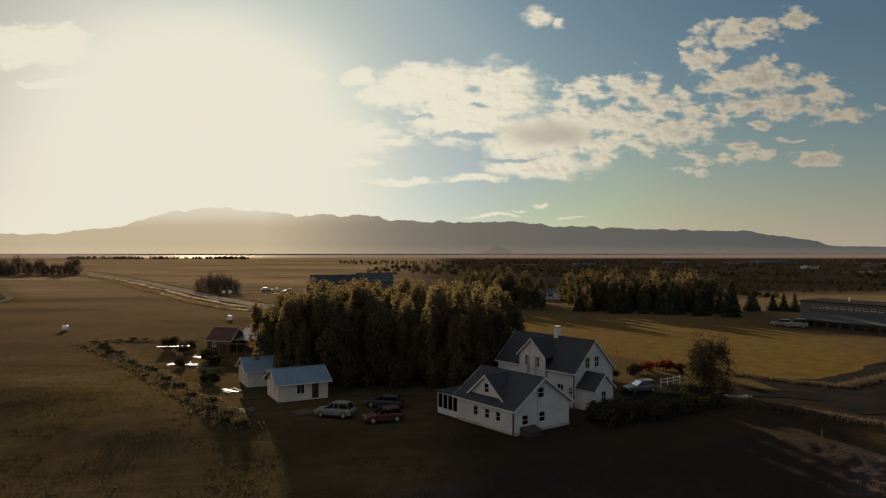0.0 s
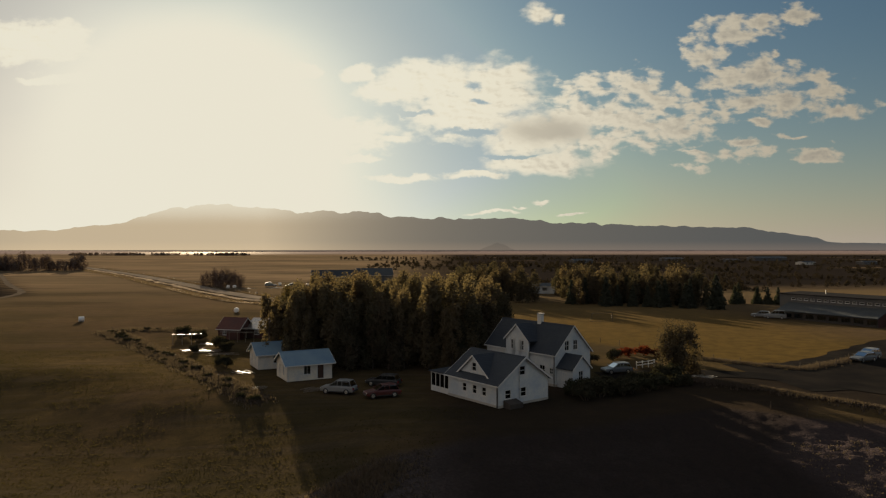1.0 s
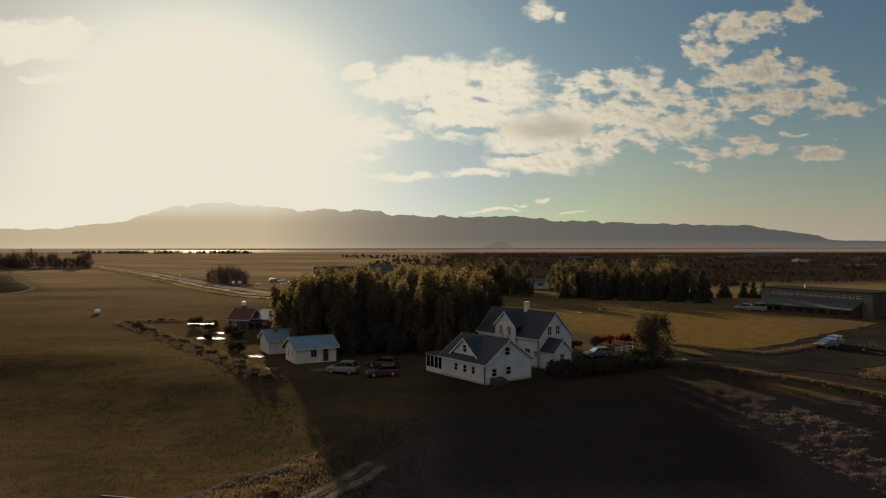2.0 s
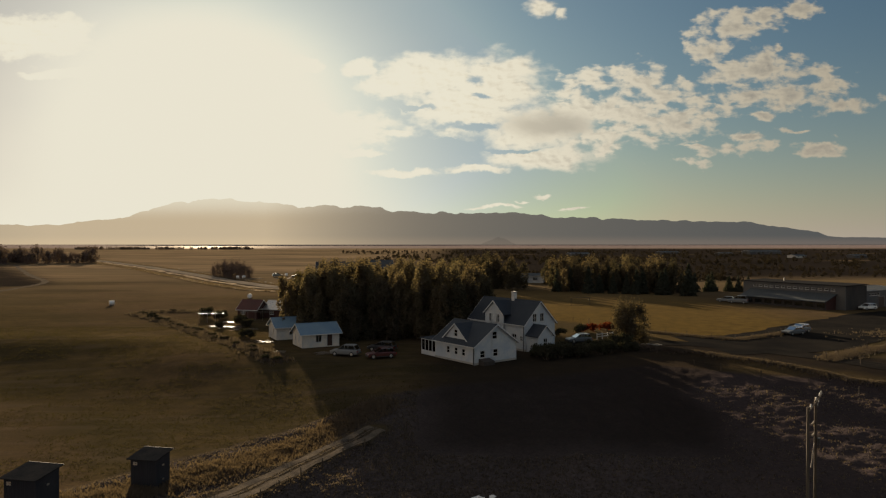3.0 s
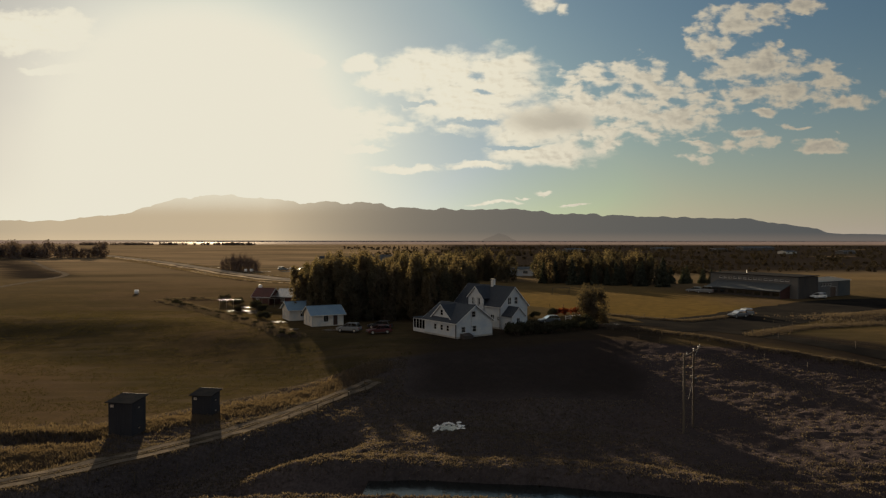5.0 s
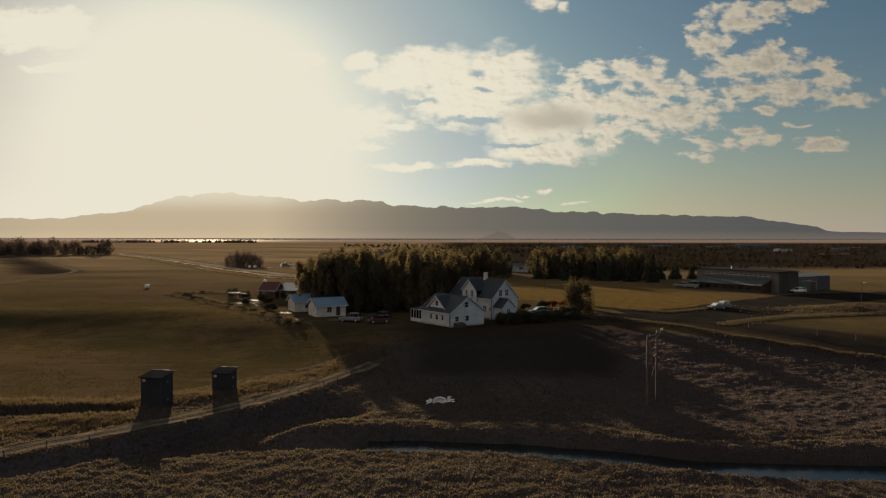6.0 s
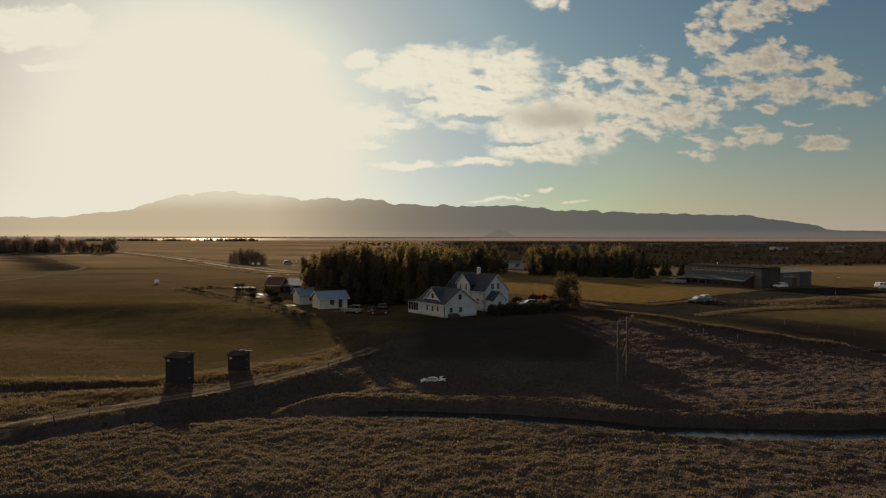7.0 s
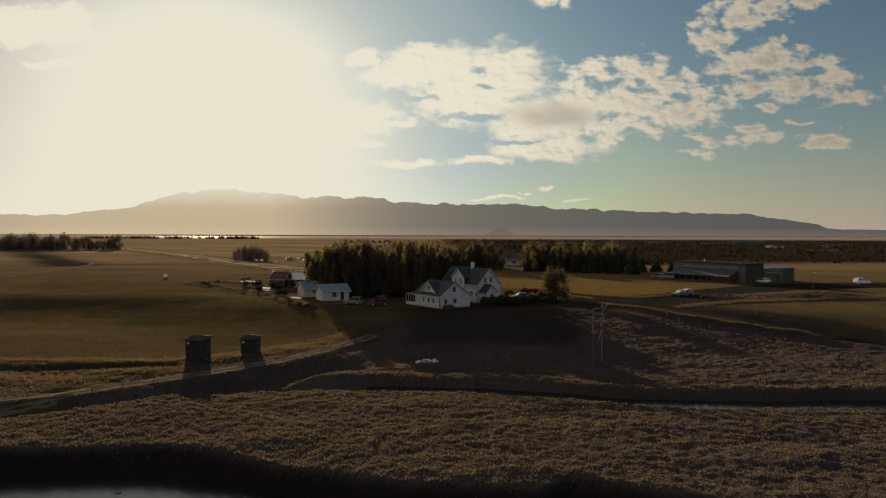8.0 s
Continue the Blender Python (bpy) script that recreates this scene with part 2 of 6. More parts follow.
def ground_material():
    """Hay meadow and rough tussock pasture, by the cover that the terrain carries; further off drained land and tidal
    flats, both paled for haze.
    """
    m = bpy.data.materials.new("pasture")
    m.use_nodes = True
    m.node_tree.nodes.clear()
    N = Nodes(m.node_tree)
    pos = N.add("ShaderNodeNewGeometry").outputs["Position"]
    sep = N.add("ShaderNodeSeparateXYZ")
    N.set(sep.inputs[0], pos)
    at = N.add("ShaderNodeAttribute", attribute_name="rough")
    scrub = N.add("ShaderNodeAttribute", attribute_name="scrub")
    n1, n2, n3 = N.noise(pos, 0.035, 5, 0.6), N.noise(pos, 0.4, 5, 0.65), N.noise(pos, 3.5, 5, 0.7)
    rows = N.noise(N.vec("MULTIPLY", pos, (0.05, 0.6, 0.0)), 1.0, 3)
    meadow = N.mix(N.step(n1, 0.35, 0.65), (0.037, 0.030, 0.012), (0.068, 0.049, 0.018))
    meadow = N.mix(N.math("MULTIPLY", N.step(n2, 0.38, 0.66), 0.6), meadow, (0.030, 0.025, 0.011))
    meadow = N.mix(N.math("MULTIPLY", N.step(rows, 0.45, 0.7), 0.3), meadow, (0.070, 0.054, 0.033))
    meadow = N.mix(N.math("MULTIPLY", N.step(N.noise(pos, 0.018, 4, 0.6), 0.46, 0.6), 0.4), meadow, (0.066, 0.044, 0.024))
    meadow = N.mix(N.math("MULTIPLY", N.step(n3, 0.42, 0.66), 0.35), meadow, (0.022, 0.021, 0.013))
    rough = N.mix(N.step(N.noise(pos, 0.09, 4, 0.6), 0.35, 0.65), (0.050, 0.043, 0.034), (0.068, 0.058, 0.045))
    rough = N.mix(N.math("MULTIPLY", N.step(n3, 0.36, 0.66), 0.6), rough, (0.023, 0.019, 0.016))
    # rough pasture grows darker towards the east
    dark_zone = N.math("MULTIPLY", N.step(N.math("ADD", sep.outputs[0], N.math("MULTIPLY", N.noise(pos, 0.05, 4, 0.6), 50.0)), 28.0, 62.0), 0.6)
    rough = N.mix(dark_zone, rough, (0.030, 0.023, 0.019))
    hay = N.add("ShaderNodeAttribute", attribute_name="hay")
    meadow = N.mix(hay.outputs["Fac"], meadow, N.mix(N.step(n2, 0.3, 0.7), (0.088, 0.060, 0.016), (0.058, 0.042, 0.013)))
    col = N.mix(at.outputs["Fac"], meadow, rough)
    # drained land further off: long pale and dark strips, with haze put into their colour
    strips = N.noise(N.vec("MULTIPLY", pos, (0.003, 0.009, 0.0)), 1.0, 5, 0.65)
    far = N.mix(N.step(strips, 0.35, 0.65), (0.100, 0.078, 0.040), (0.165, 0.122, 0.062))
    far = N.mix(N.math("MULTIPLY", N.step(N.noise(N.vec("MULTIPLY", pos, (0.012, 0.04, 0.0)), 1.0, 5, 0.65), 0.48, 0.66), 0.6), far, (0.042, 0.036, 0.022))
    col = N.mix(N.step(sep.outputs[1], 70.0, 420.0), col, far)
    # this cover also holds shade painted before the houses and on the river bank
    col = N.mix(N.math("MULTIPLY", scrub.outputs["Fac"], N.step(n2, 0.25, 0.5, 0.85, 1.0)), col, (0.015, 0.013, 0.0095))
    # tidal flats, with the pink of the haze mixed into their colour
    flats = N.mix(N.step(N.noise(N.vec("MULTIPLY", pos, (0.0007, 0.02, 0.0)), 1.0, 4), 0.42, 0.6), (0.14, 0.108, 0.088), (0.22, 0.17, 0.14))
    col = N.mix(N.step(sep.outputs[1], 1500.0, 2300.0), col, flats)
    col = N.mix(1.0, col, (1.36, 1.28, 1.50), "MULTIPLY")
    bsdf = N.add("ShaderNodeBsdfDiffuse")
    N.set(bsdf.inputs["Color"], col)
    b1, b2 = N.add("ShaderNodeBump"), N.add("ShaderNodeBump")
    N.set(b1.inputs["Height"], N.noise(pos, 2.1, 5, 0.7))
    N.set(b1.inputs["Strength"], N.math("ADD", N.math("MULTIPLY", at.outputs["Fac"], 0.55), 0.3))
    b1.inputs["Distance"].default_value = 0.22
    N.set(b2.inputs["Height"], n3)
    b2.inputs["Strength"].default_value, b2.inputs["Distance"].default_value = 0.5, 0.12
    N.set(b2.inputs["Normal"], b1.outputs[0])
    N.set(bsdf.inputs["Normal"], b2.outputs[0])
    # gloss on the flats also stands in for the bright haze line
    wet = N.add("ShaderNodeBsdfGlossy")
    wet.inputs["Roughness"].default_value = 0.6
    wet.inputs["Color"].default_value = (0.15, 0.135, 0.115, 1)
    pools = N.step(N.noise(N.vec("MULTIPLY", pos, (0.0011, 0.012, 0.0)), 1.0, 4), 0.36, 0.56, 0.12, 0.45)
    mx = N.add("ShaderNodeMixShader")
    N.set(mx.inputs[0], N.math("MULTIPLY", N.step(sep.outputs[1], 1500.0, 2200.0), pools))
    N.set(mx.inputs[1], bsdf.outputs[0])
    N.set(mx.inputs[2], wet.outputs[0])
    out = N.add("ShaderNodeOutputMaterial")
    N.set(out.inputs[0], mx.outputs[0])
    return m


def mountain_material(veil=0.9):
    """Far range: bare rock with some snow, under haze and sun glow painted in as emission."""
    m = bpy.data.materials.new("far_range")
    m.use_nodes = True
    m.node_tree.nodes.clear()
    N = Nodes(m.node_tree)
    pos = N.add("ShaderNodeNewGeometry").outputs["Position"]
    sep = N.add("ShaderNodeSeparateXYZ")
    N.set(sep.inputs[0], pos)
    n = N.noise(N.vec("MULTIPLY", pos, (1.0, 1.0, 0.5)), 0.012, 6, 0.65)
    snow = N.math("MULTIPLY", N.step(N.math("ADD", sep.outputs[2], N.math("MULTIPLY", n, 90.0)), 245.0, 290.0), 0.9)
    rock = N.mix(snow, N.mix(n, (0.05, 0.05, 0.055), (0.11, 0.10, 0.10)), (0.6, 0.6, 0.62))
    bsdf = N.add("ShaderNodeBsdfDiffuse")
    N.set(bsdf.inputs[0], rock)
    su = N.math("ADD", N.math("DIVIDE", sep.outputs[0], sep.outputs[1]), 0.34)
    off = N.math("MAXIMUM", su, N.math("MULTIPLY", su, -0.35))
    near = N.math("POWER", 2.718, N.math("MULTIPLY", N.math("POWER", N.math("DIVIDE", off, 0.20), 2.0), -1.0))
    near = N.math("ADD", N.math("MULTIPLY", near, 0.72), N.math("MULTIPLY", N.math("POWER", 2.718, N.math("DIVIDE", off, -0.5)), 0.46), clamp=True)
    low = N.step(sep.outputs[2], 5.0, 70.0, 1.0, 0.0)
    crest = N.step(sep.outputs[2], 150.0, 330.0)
    # haze, mist at the foot and sun glow on the crest, as emission
    haze_glow = N.mix(near, (0.0140, 0.0172, 0.0200), (0.150, 0.120, 0.080))
    haze_glow = N.mix(N.math("MULTIPLY", low, 0.42), haze_glow, N.mix(near, (0.050, 0.038, 0.032), (0.19, 0.145, 0.09)))
    haze_glow = N.mix(N.math("MULTIPLY", N.math("MULTIPLY", crest, N.math("POWER", near, 3.0)), 0.85, clamp=True), haze_glow, (0.205, 0.188, 0.145))
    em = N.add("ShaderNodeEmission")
    N.set(em.inputs[0], haze_glow)
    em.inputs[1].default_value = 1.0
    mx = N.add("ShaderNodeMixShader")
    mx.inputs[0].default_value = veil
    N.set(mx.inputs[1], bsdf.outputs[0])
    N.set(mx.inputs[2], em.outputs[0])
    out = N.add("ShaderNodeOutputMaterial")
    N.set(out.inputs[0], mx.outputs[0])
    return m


def water_material():
    m = bpy.data.materials.new("still_water")
    m.use_nodes = True
    N = Nodes(m.node_tree)
    bsdf = next(n for n in m.node_tree.nodes if n.type == "BSDF_PRINCIPLED")
    bsdf.inputs["Base Color"].default_value = (0.012, 0.014, 0.013, 1)
    bsdf.inputs["Roughness"].default_value = 0.16
    bsdf.inputs["Specular IOR Level"].default_value = 0.34
    bm_ = N.add("ShaderNodeBump")
    bm_.inputs["Strength"].default_value, bm_.inputs["Distance"].default_value = 0.25, 0.05
    N.set(bm_.inputs["Height"], N.noise(N.add("ShaderNodeNewGeometry").outputs["Position"], 2.0, 4))
    N.set(bsdf.inputs["Normal"], bm_.outputs[0])
    return m


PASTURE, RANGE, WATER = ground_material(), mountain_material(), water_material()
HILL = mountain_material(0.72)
GRAVEL = surface("gravel", (0.098, 0.086, 0.075), 0.9, 0.5, 0.5, 5.0, 0.5, spec=0.0, dist=0.08)
TRACKBED = surface("track_earth_and_grass", (0.050, 0.042, 0.032), 0.95, 0.5, 0.6, 5.0, 0.6, spec=0.0)
# pale verge grass, with its backlit glint put into the colour
GLINT_VERGE = surface("glint_painted_grass", (0.36, 0.30, 0.23), 0.95, 0.65, 0.12, 1.2, 0.8, spec=0.0, dist=0.3)
EARTH = surface("trodden_earth", (0.036, 0.031, 0.024), 0.95, 0.4, 0.3, 4.0, 0.6, spec=0.0)
ASPHALT = surface("asphalt", (0.018, 0.0175, 0.0175), 0.85, 0.35, 0.15, 8.0, 0.3, spec=0.0)
ROADTOP = surface("road_chippings", (0.17, 0.152, 0.135), 0.85, 0.4, 0.12, 3.0, 0.5, spec=0.0)
WHITE_CLAD = ribbed("white_cladding", (0.48, 0.52, 0.56), 0.55, 0.15, 0.02)
CREAM_CLAD = ribbed("cream_cladding", (0.55, 0.53, 0.49), 0.6, 0.15, 0.015, axis=2)
WHITE = surface("white_paint", (0.54, 0.55, 0.56), 0.5, 0.1, 0.6, 9.0, 0.08)
DARK_ROOF = ribbed("dark_blue_sheet_roof", (0.024, 0.031, 0.044), 0.65, 0.2, 0.02)
BLUE_ROOF = ribbed("pale_blue_sheet_roof", (0.13, 0.21, 0.30), 0.5, 0.2, 0.02)
RED_ROOF = ribbed("red_sheet_roof", (0.075, 0.022, 0.018), 0.5, 0.2, 0.02)
GREY_ROOF = ribbed("grey_sheet_roof", (0.055, 0.064, 0.073), 0.75, 0.25, 0.02)
FELT = surface("roofing_felt", (0.03, 0.031, 0.034), 0.9, 0.3, 0.6, 8.0, 0.3, spec=0.0)
DARK_WOOD = surface("dark_stained_boards", (0.045, 0.038, 0.034), 0.75, 0.35, 0.8, 9.0, 0.35, stretch=(1, 1, 0.2))
GREY_WOOD = surface("weathered_wood", (0.17, 0.145, 0.12), 0.85, 0.35, 1.2, 14.0, 0.4, stretch=(1, 1, 0.15))
BROWN_DOOR = surface("brown_door_paint", (0.045, 0.022, 0.014), 0.5, 0.25, 1.0, 10.0, 0.2)
SHED_PAINT = surface("blue_black_board_paint", (0.022, 0.023, 0.030), 0.8, 0.3, 0.8, 9.0, 0.35, stretch=(1, 1, 0.2))
OLD_POLE = surface("old_pole_wood", (0.095, 0.082, 0.068), 0.9, 0.35, 1.2, 14.0, 0.4, spec=0.1, stretch=(1, 1, 0.15))
POST_WOOD = surface("dark_post_wood", (0.07, 0.058, 0.048), 0.9, 0.35, 1.2, 14.0, 0.4, spec=0.1, stretch=(1, 1, 0.15))
PALE_BOARD = surface("faded_white_boards", (0.40, 0.39, 0.37), 0.85, 0.3, 1.2, 14.0, 0.3, spec=0.12, stretch=(0.2, 1, 1))
WET_BOARD = surface("wet_grey_boards", (0.13, 0.12, 0.11), 0.5, 0.3, 1.2, 14.0, 0.25, spec=0.3, stretch=(0.2, 1, 1))
CONCRETE = surface("concrete", (0.34, 0.33, 0.31), 0.85, 0.2, 0.4, 7.0, 0.3)
GREY_WALL = surface("grey_render", (0.10, 0.10, 0.102), 0.85, 0.18, 0.3, 6.0, 0.3)
RED_WALL = surface("dark_red_boards", (0.055, 0.022, 0.018), 0.75, 0.25, 0.5, 8.0, 0.3)
GALV = surface("galvanised_steel", (0.55, 0.56, 0.57), 0.35, 0.15, 1.0, 8.0, 0.1, metal=0.9)
DARK_METAL = surface("dark_metal", (0.05, 0.05, 0.052), 0.5, 0.2, 1.0, 9.0, 0.1, metal=0.4)
RUBBER = surface("rubber", (0.018, 0.018, 0.018), 0.85, 0.2, 2.0, 20.0, 0.2)
FOIL = surface("white_bale_wrap", (0.78, 0.78, 0.77), 0.3, 0.1, 1.5, 12.0, 0.3)
BARK = surface("bark", (0.075, 0.058, 0.044), 0.9, 0.35, 1.0, 12.0, 0.6, stretch=(1, 1, 0.3))
STONE = surface("lava_stone", (0.22, 0.20, 0.18), 0.9, 0.35, 1.0, 9.0, 0.6)
PORCELAIN = surface("glazed_insulator", (0.34, 0.32, 0.29), 0.55, 0.1, 2.0, 20.0, 0.05)
GLASS = glass("window_glass")
CAR_GLASS = glass("car_glass", (0.25, 0.28, 0.28))
LAMP_GLASS = surface("lamp_lens", (0.6, 0.6, 0.58), 0.15, 0.1, 4.0, 20.0, 0.05)
RED_LENS = surface("red_lens", (0.25, 0.012, 0.01), 0.2, 0.1, 4.0, 20.0, 0.05)
ICE = surface("ice_and_slush", (0.56, 0.57, 0.59), 0.5, 0.3, 1.2, 6.0, 0.4)
LEAF = foliage("autumn_poplar_leaves", ((0.108, 0.092, 0.062), (0.145, 0.114, 0.067), (0.126, 0.098, 0.062)), 0.32)
LEAF_DARK = foliage("willow_leaves", ((0.066, 0.062, 0.042), (0.090, 0.076, 0.048), (0.080, 0.064, 0.044)), 0.22)
LEAF_YELLOW = foliage("yellow_birch_leaves", ((0.085, 0.072, 0.030), (0.120, 0.094, 0.036), (0.100, 0.076, 0.034)), 0.25)
SHRUB_LEAF = foliage("dark_shrub_leaves", ((0.034, 0.036, 0.022), (0.056, 0.052, 0.032), (0.046, 0.042, 0.028)), 0.12)
NEEDLE = foliage("spruce_needles", ((0.046, 0.052, 0.038), (0.066, 0.070, 0.048), (0.058, 0.060, 0.044)), 0.15)
# reddish twigs, lightened so that distance haze lies in their colour
BRUSH = foliage("leafless_birch_twigs_hazed", ((0.130, 0.100, 0.086), (0.175, 0.130, 0.108), (0.15, 0.112, 0.094)), 0.1)
RED_LEAF = foliage("red_shrub_leaves", ((0.09, 0.018, 0.011), (0.13, 0.032, 0.014), (0.07, 0.024, 0.014)))
STRAW = foliage("withered_grass_blades", ((0.052, 0.042, 0.035), (0.150, 0.120, 0.096), (0.092, 0.073, 0.060)), 0.25)
PALE_STRAW = foliage("bleached_verge_grass", ((0.070, 0.054, 0.040), (0.165, 0.125, 0.090), (0.115, 0.086, 0.062)), 0.25)
SCRUB = foliage("bare_birch_scrub", ((0.030, 0.025, 0.018), (0.055, 0.044, 0.030), (0.046, 0.034, 0.024)), 0.1)
GRASS = foliage("meadow_grass_blades", ((0.034, 0.032, 0.014), (0.076, 0.060, 0.026), (0.056, 0.046, 0.020)), 0.25)


def car_paint(name, c):
    m = surface(name, c, 0.42, 0.08, 0.6, 12.0, 0.03)
    bsdf = next(n for n in m.node_tree.nodes if n.type == "BSDF_PRINCIPLED")
    bsdf.inputs["Coat Weight"].default_value = 0.15
    return m


SILVER, WHITE_CAR, RED_CAR, BLACK_CAR, BLUE_CAR = (car_paint(n, c) for n, c in (
    ("silver_paint", (0.17, 0.18, 0.19)), ("white_car_paint", (0.72, 0.73, 0.73)), ("red_car_paint", (0.07, 0.014, 0.011)),
    ("black_car_paint", (0.02, 0.02, 0.022)), ("grey_blue_car_paint", (0.10, 0.115, 0.13))))


# ---- terrain ----
def lattice(ix, iy, seed):
    h = (ix.astype(np.int64) * 374761393 + iy.astype(np.int64) * 668265263 + seed * 974711) & 0x7FFFFFFF
    h = ((h ^ (h >> 13)) * 1274126177) & 0x7FFFFFFF
    return ((h ^ (h >> 16)) & 0xFFFF) / 65535.0


def value_noise(x, y, seed=0):
    ix, iy = np.floor(x), np.floor(y)
    fx, fy = x - ix, y - iy
    fx, fy = fx * fx * (3 - 2 * fx), fy * fy * (3 - 2 * fy)
    a = lattice(ix, iy, seed) * (1 - fx) + lattice(ix + 1, iy, seed) * fx
    b = lattice(ix, iy + 1, seed) * (1 - fx) + lattice(ix + 1, iy + 1, seed) * fx
    return a * (1 - fy) + b * fy


def fbm(x, y, octaves=4, seed=0):
    v, amp, tot = 0, 1.0, 0
    for o in range(octaves):
        v = v + amp * value_noise(x * 2 ** o + 17.3 * o, y * 2 ** o - 9.1 * o, seed + o)
        tot += amp
        amp *= 0.5
    return v / tot


def smooth(v, lo, hi):
    t = np.clip((v - lo) / (hi - lo), 0, 1)
    return t * t * (3 - 2 * t)


def along(x, y, pts):
    """Distance from a polyline."""
    if np.size(x) <= 8:
        # few points: all stretches at once
        p = np.asarray(pts, float)
        a, d = p[:-1], p[1:] - p[:-1]
        q = np.stack([np.ravel(x), np.ravel(y)], 1)[:, None, :] - a[None]
        t = np.clip((q * d).sum(-1) / (d * d).sum(-1), 0, 1)
        return np.sqrt(((q - t[..., None] * d) ** 2).sum(-1)).min(1).reshape(np.shape(x))
    best = np.full(np.shape(x), 1e9)
    for (ax, ay), (bx, by) in zip(pts, pts[1:]):
        dx, dy = bx - ax, by - ay
        t = np.clip(((x - ax) * dx + (y - ay) * dy) / (dx * dx + dy * dy), 0, 1)
        best = np.minimum(best, np.hypot(x - ax - t * dx, y - ay - t * dy))
    return best


def curve(pts, step=1.0):
    """A smooth line through the points."""
    pts = [Vector((*p, 0)) if len(p) == 2 else Vector(p) for p in pts]
    out = []
    for i in range(len(pts) - 1):
        p0, p1, p2, p3 = pts[max(0, i - 1)], pts[i], pts[i + 1], pts[min(len(pts) - 1, i + 2)]
        n = max(2, int((p2 - p1).length / step))
        for k in range(n):
            t = k / n
            out.append(0.5 * (2 * p1 + (p2 - p0) * t + (2 * p0 - 5 * p1 + 4 * p2 - p3) * t * t + (3 * p1 - p0 - 3 * p2 + p3) * t ** 3))
    return out + [pts[-1]]


BROOK = [(p.x, p.y) for p in curve([(-75, -40), (-46, -16), (-37, -8.0), (-32, -5.4), (-27.6, -2.4), (-21.2, 1.6), (-12, 4.0), (-3.4, 4.2), (8.4, 3.3), (20.8, 0.6), (26.6, -1.8), (32.5, -2.5), (44, -3.0), (62, -2.2), (110, -9)], 4)]
RIVER_EDGE = ((-120, -42, -29, -16, -10.4, -5, -0.8, 7.4, 11.2, 14.5, 16.4, 18.4, 22, 27, 40, 120), (-23, -20.4, -18.9, -18.4, -19.6, -23, -24.2, -26.5, -27.3, -26.9, -25.2, -25.4, -27.4, -29.2, -32, -44))
FIELD_DITCH = [(-120, 11), (-50, 13.2), (-29, 15.0)]
FOOT = ((-160, -86, -60, -46, -30, -16), (82, 76, 73, 70, 61, 56))
ROAD = [(p.x, p.y) for p in curve([(-10, 197), (-57, 216), (-113, 298), (-220, 460), (-366, 655), (-620, 960), (-1100, 1420)], 12)]
TRACK = [(p.x, p.y) for p in curve([(-62, -20), (-38.5, -6.2), (-30.2, 1.6), (-25.2, 6.4), (-20.3, 11.4), (-16.3, 16.4), (-13.0, 21.8), (-8.2, 31.0), (-4.2, 37.4)], 1.2)]
SIDE = [(33, 77), (38.7, 71.4), (46.1, 61.9), (51.9, 52.5), (61.3, 45), (67.3, 39), (90, 12)]
DIP = [(-20, 4.8), (-13, 10), (-6.5, 18)]
HOLLOW = [(-6.5, 18), (0, 22), (9, 24.5), (22, 21)]
BANK = [(-10, 8.0), (2, 7.7), (14, 6.6), (20.5, 4.8), (27, 2.0), (42, 1.6), (64, 2.2), (110, -4)]


def height(x, y):
    x, y = np.asarray(x, float), np.asarray(y, float)
    left = smooth(-x, 4, 18)
    foot = y - np.interp(x, *FOOT) + 5 * (fbm(x / 17, y / 17, 2, 77) - 0.5)
    z = -2.6 * (1 - smooth(y, 24, 64)) * (1 - left) - 2.6 * (1 - smooth(foot, -18, 16)) * left
    z = z + 0.45 * np.exp(-((foot - 11) / 9) ** 2) * smooth(-x, 20, 34)
    z = z + 0.5 * (fbm(x / 46, y / 46, 3, 3) - 0.5) * smooth(np.abs(y - 75), 18, 60) * (1 - smooth(y, 400, 900))
    z = z + 1.3 * np.exp(-(((x - 99) / 13) ** 2 + ((y - 92) / 6) ** 2)) * (0.6 + 0.8 * fbm(x / 4, y / 4, 3, 83))
    r = roughness(x, y)
    z = z + r * (0.40 * (fbm(x / 11, y / 11, 2, 5) - 0.5) + 0.10 * (fbm(x / 1.5, y / 1.2, 2, 9) - 0.5) + 0.24 * (value_noise(x / 0.66, y / 0.6, 14) - 0.5) + 0.45 * (fbm(x / 7, y / 4, 2, 15) - 0.5))
    z = z + (1 - r) * 0.06 * (fbm(x / 3, y / 3, 2, 12) - 0.5)
    bed = along(x, y, TRACK)
    dip = np.maximum(1.5 * (1 - smooth(along(x, y, DIP), 1.5, 7.0)), 0.8 * (1 - smooth(along(x, y, HOLLOW), 1.5, 7.5)))
    z = z - dip * smooth(bed, 1.4, 3.6) + 0.25 * (1 - smooth(bed, 1.3, 2.8))
    z = z + 0.5 * (1 - smooth(along(x, y, SIDE), 0.3, 1.8)) + 0.75 * (1 - smooth(along(x, y, BANK), 0.6, 3.2))
    z = z - 1.0 * (1 - smooth(along(x, y, FIELD_DITCH), 0.5, 2.2))
    z = z + 0.6 * (1 - smooth(along(x, y, ROAD), 4.2, 8.0))
    wob = 0.9 * (fbm(x / 4, y / 4, 3, 21) - 0.5)
    z = z - 1.15 * (1 - smooth(along(x, y, BROOK) + wob, 1.2, 2.6))
    e = np.interp(x, *RIVER_EDGE) + 1.4 * (fbm(x / 5, y / 9, 3, 31) - 0.5)
    z = z - 2.3 * smooth(e - y, -0.1, 1.5) * smooth(y - (e - 17), 0.0, 3.0)
    return z


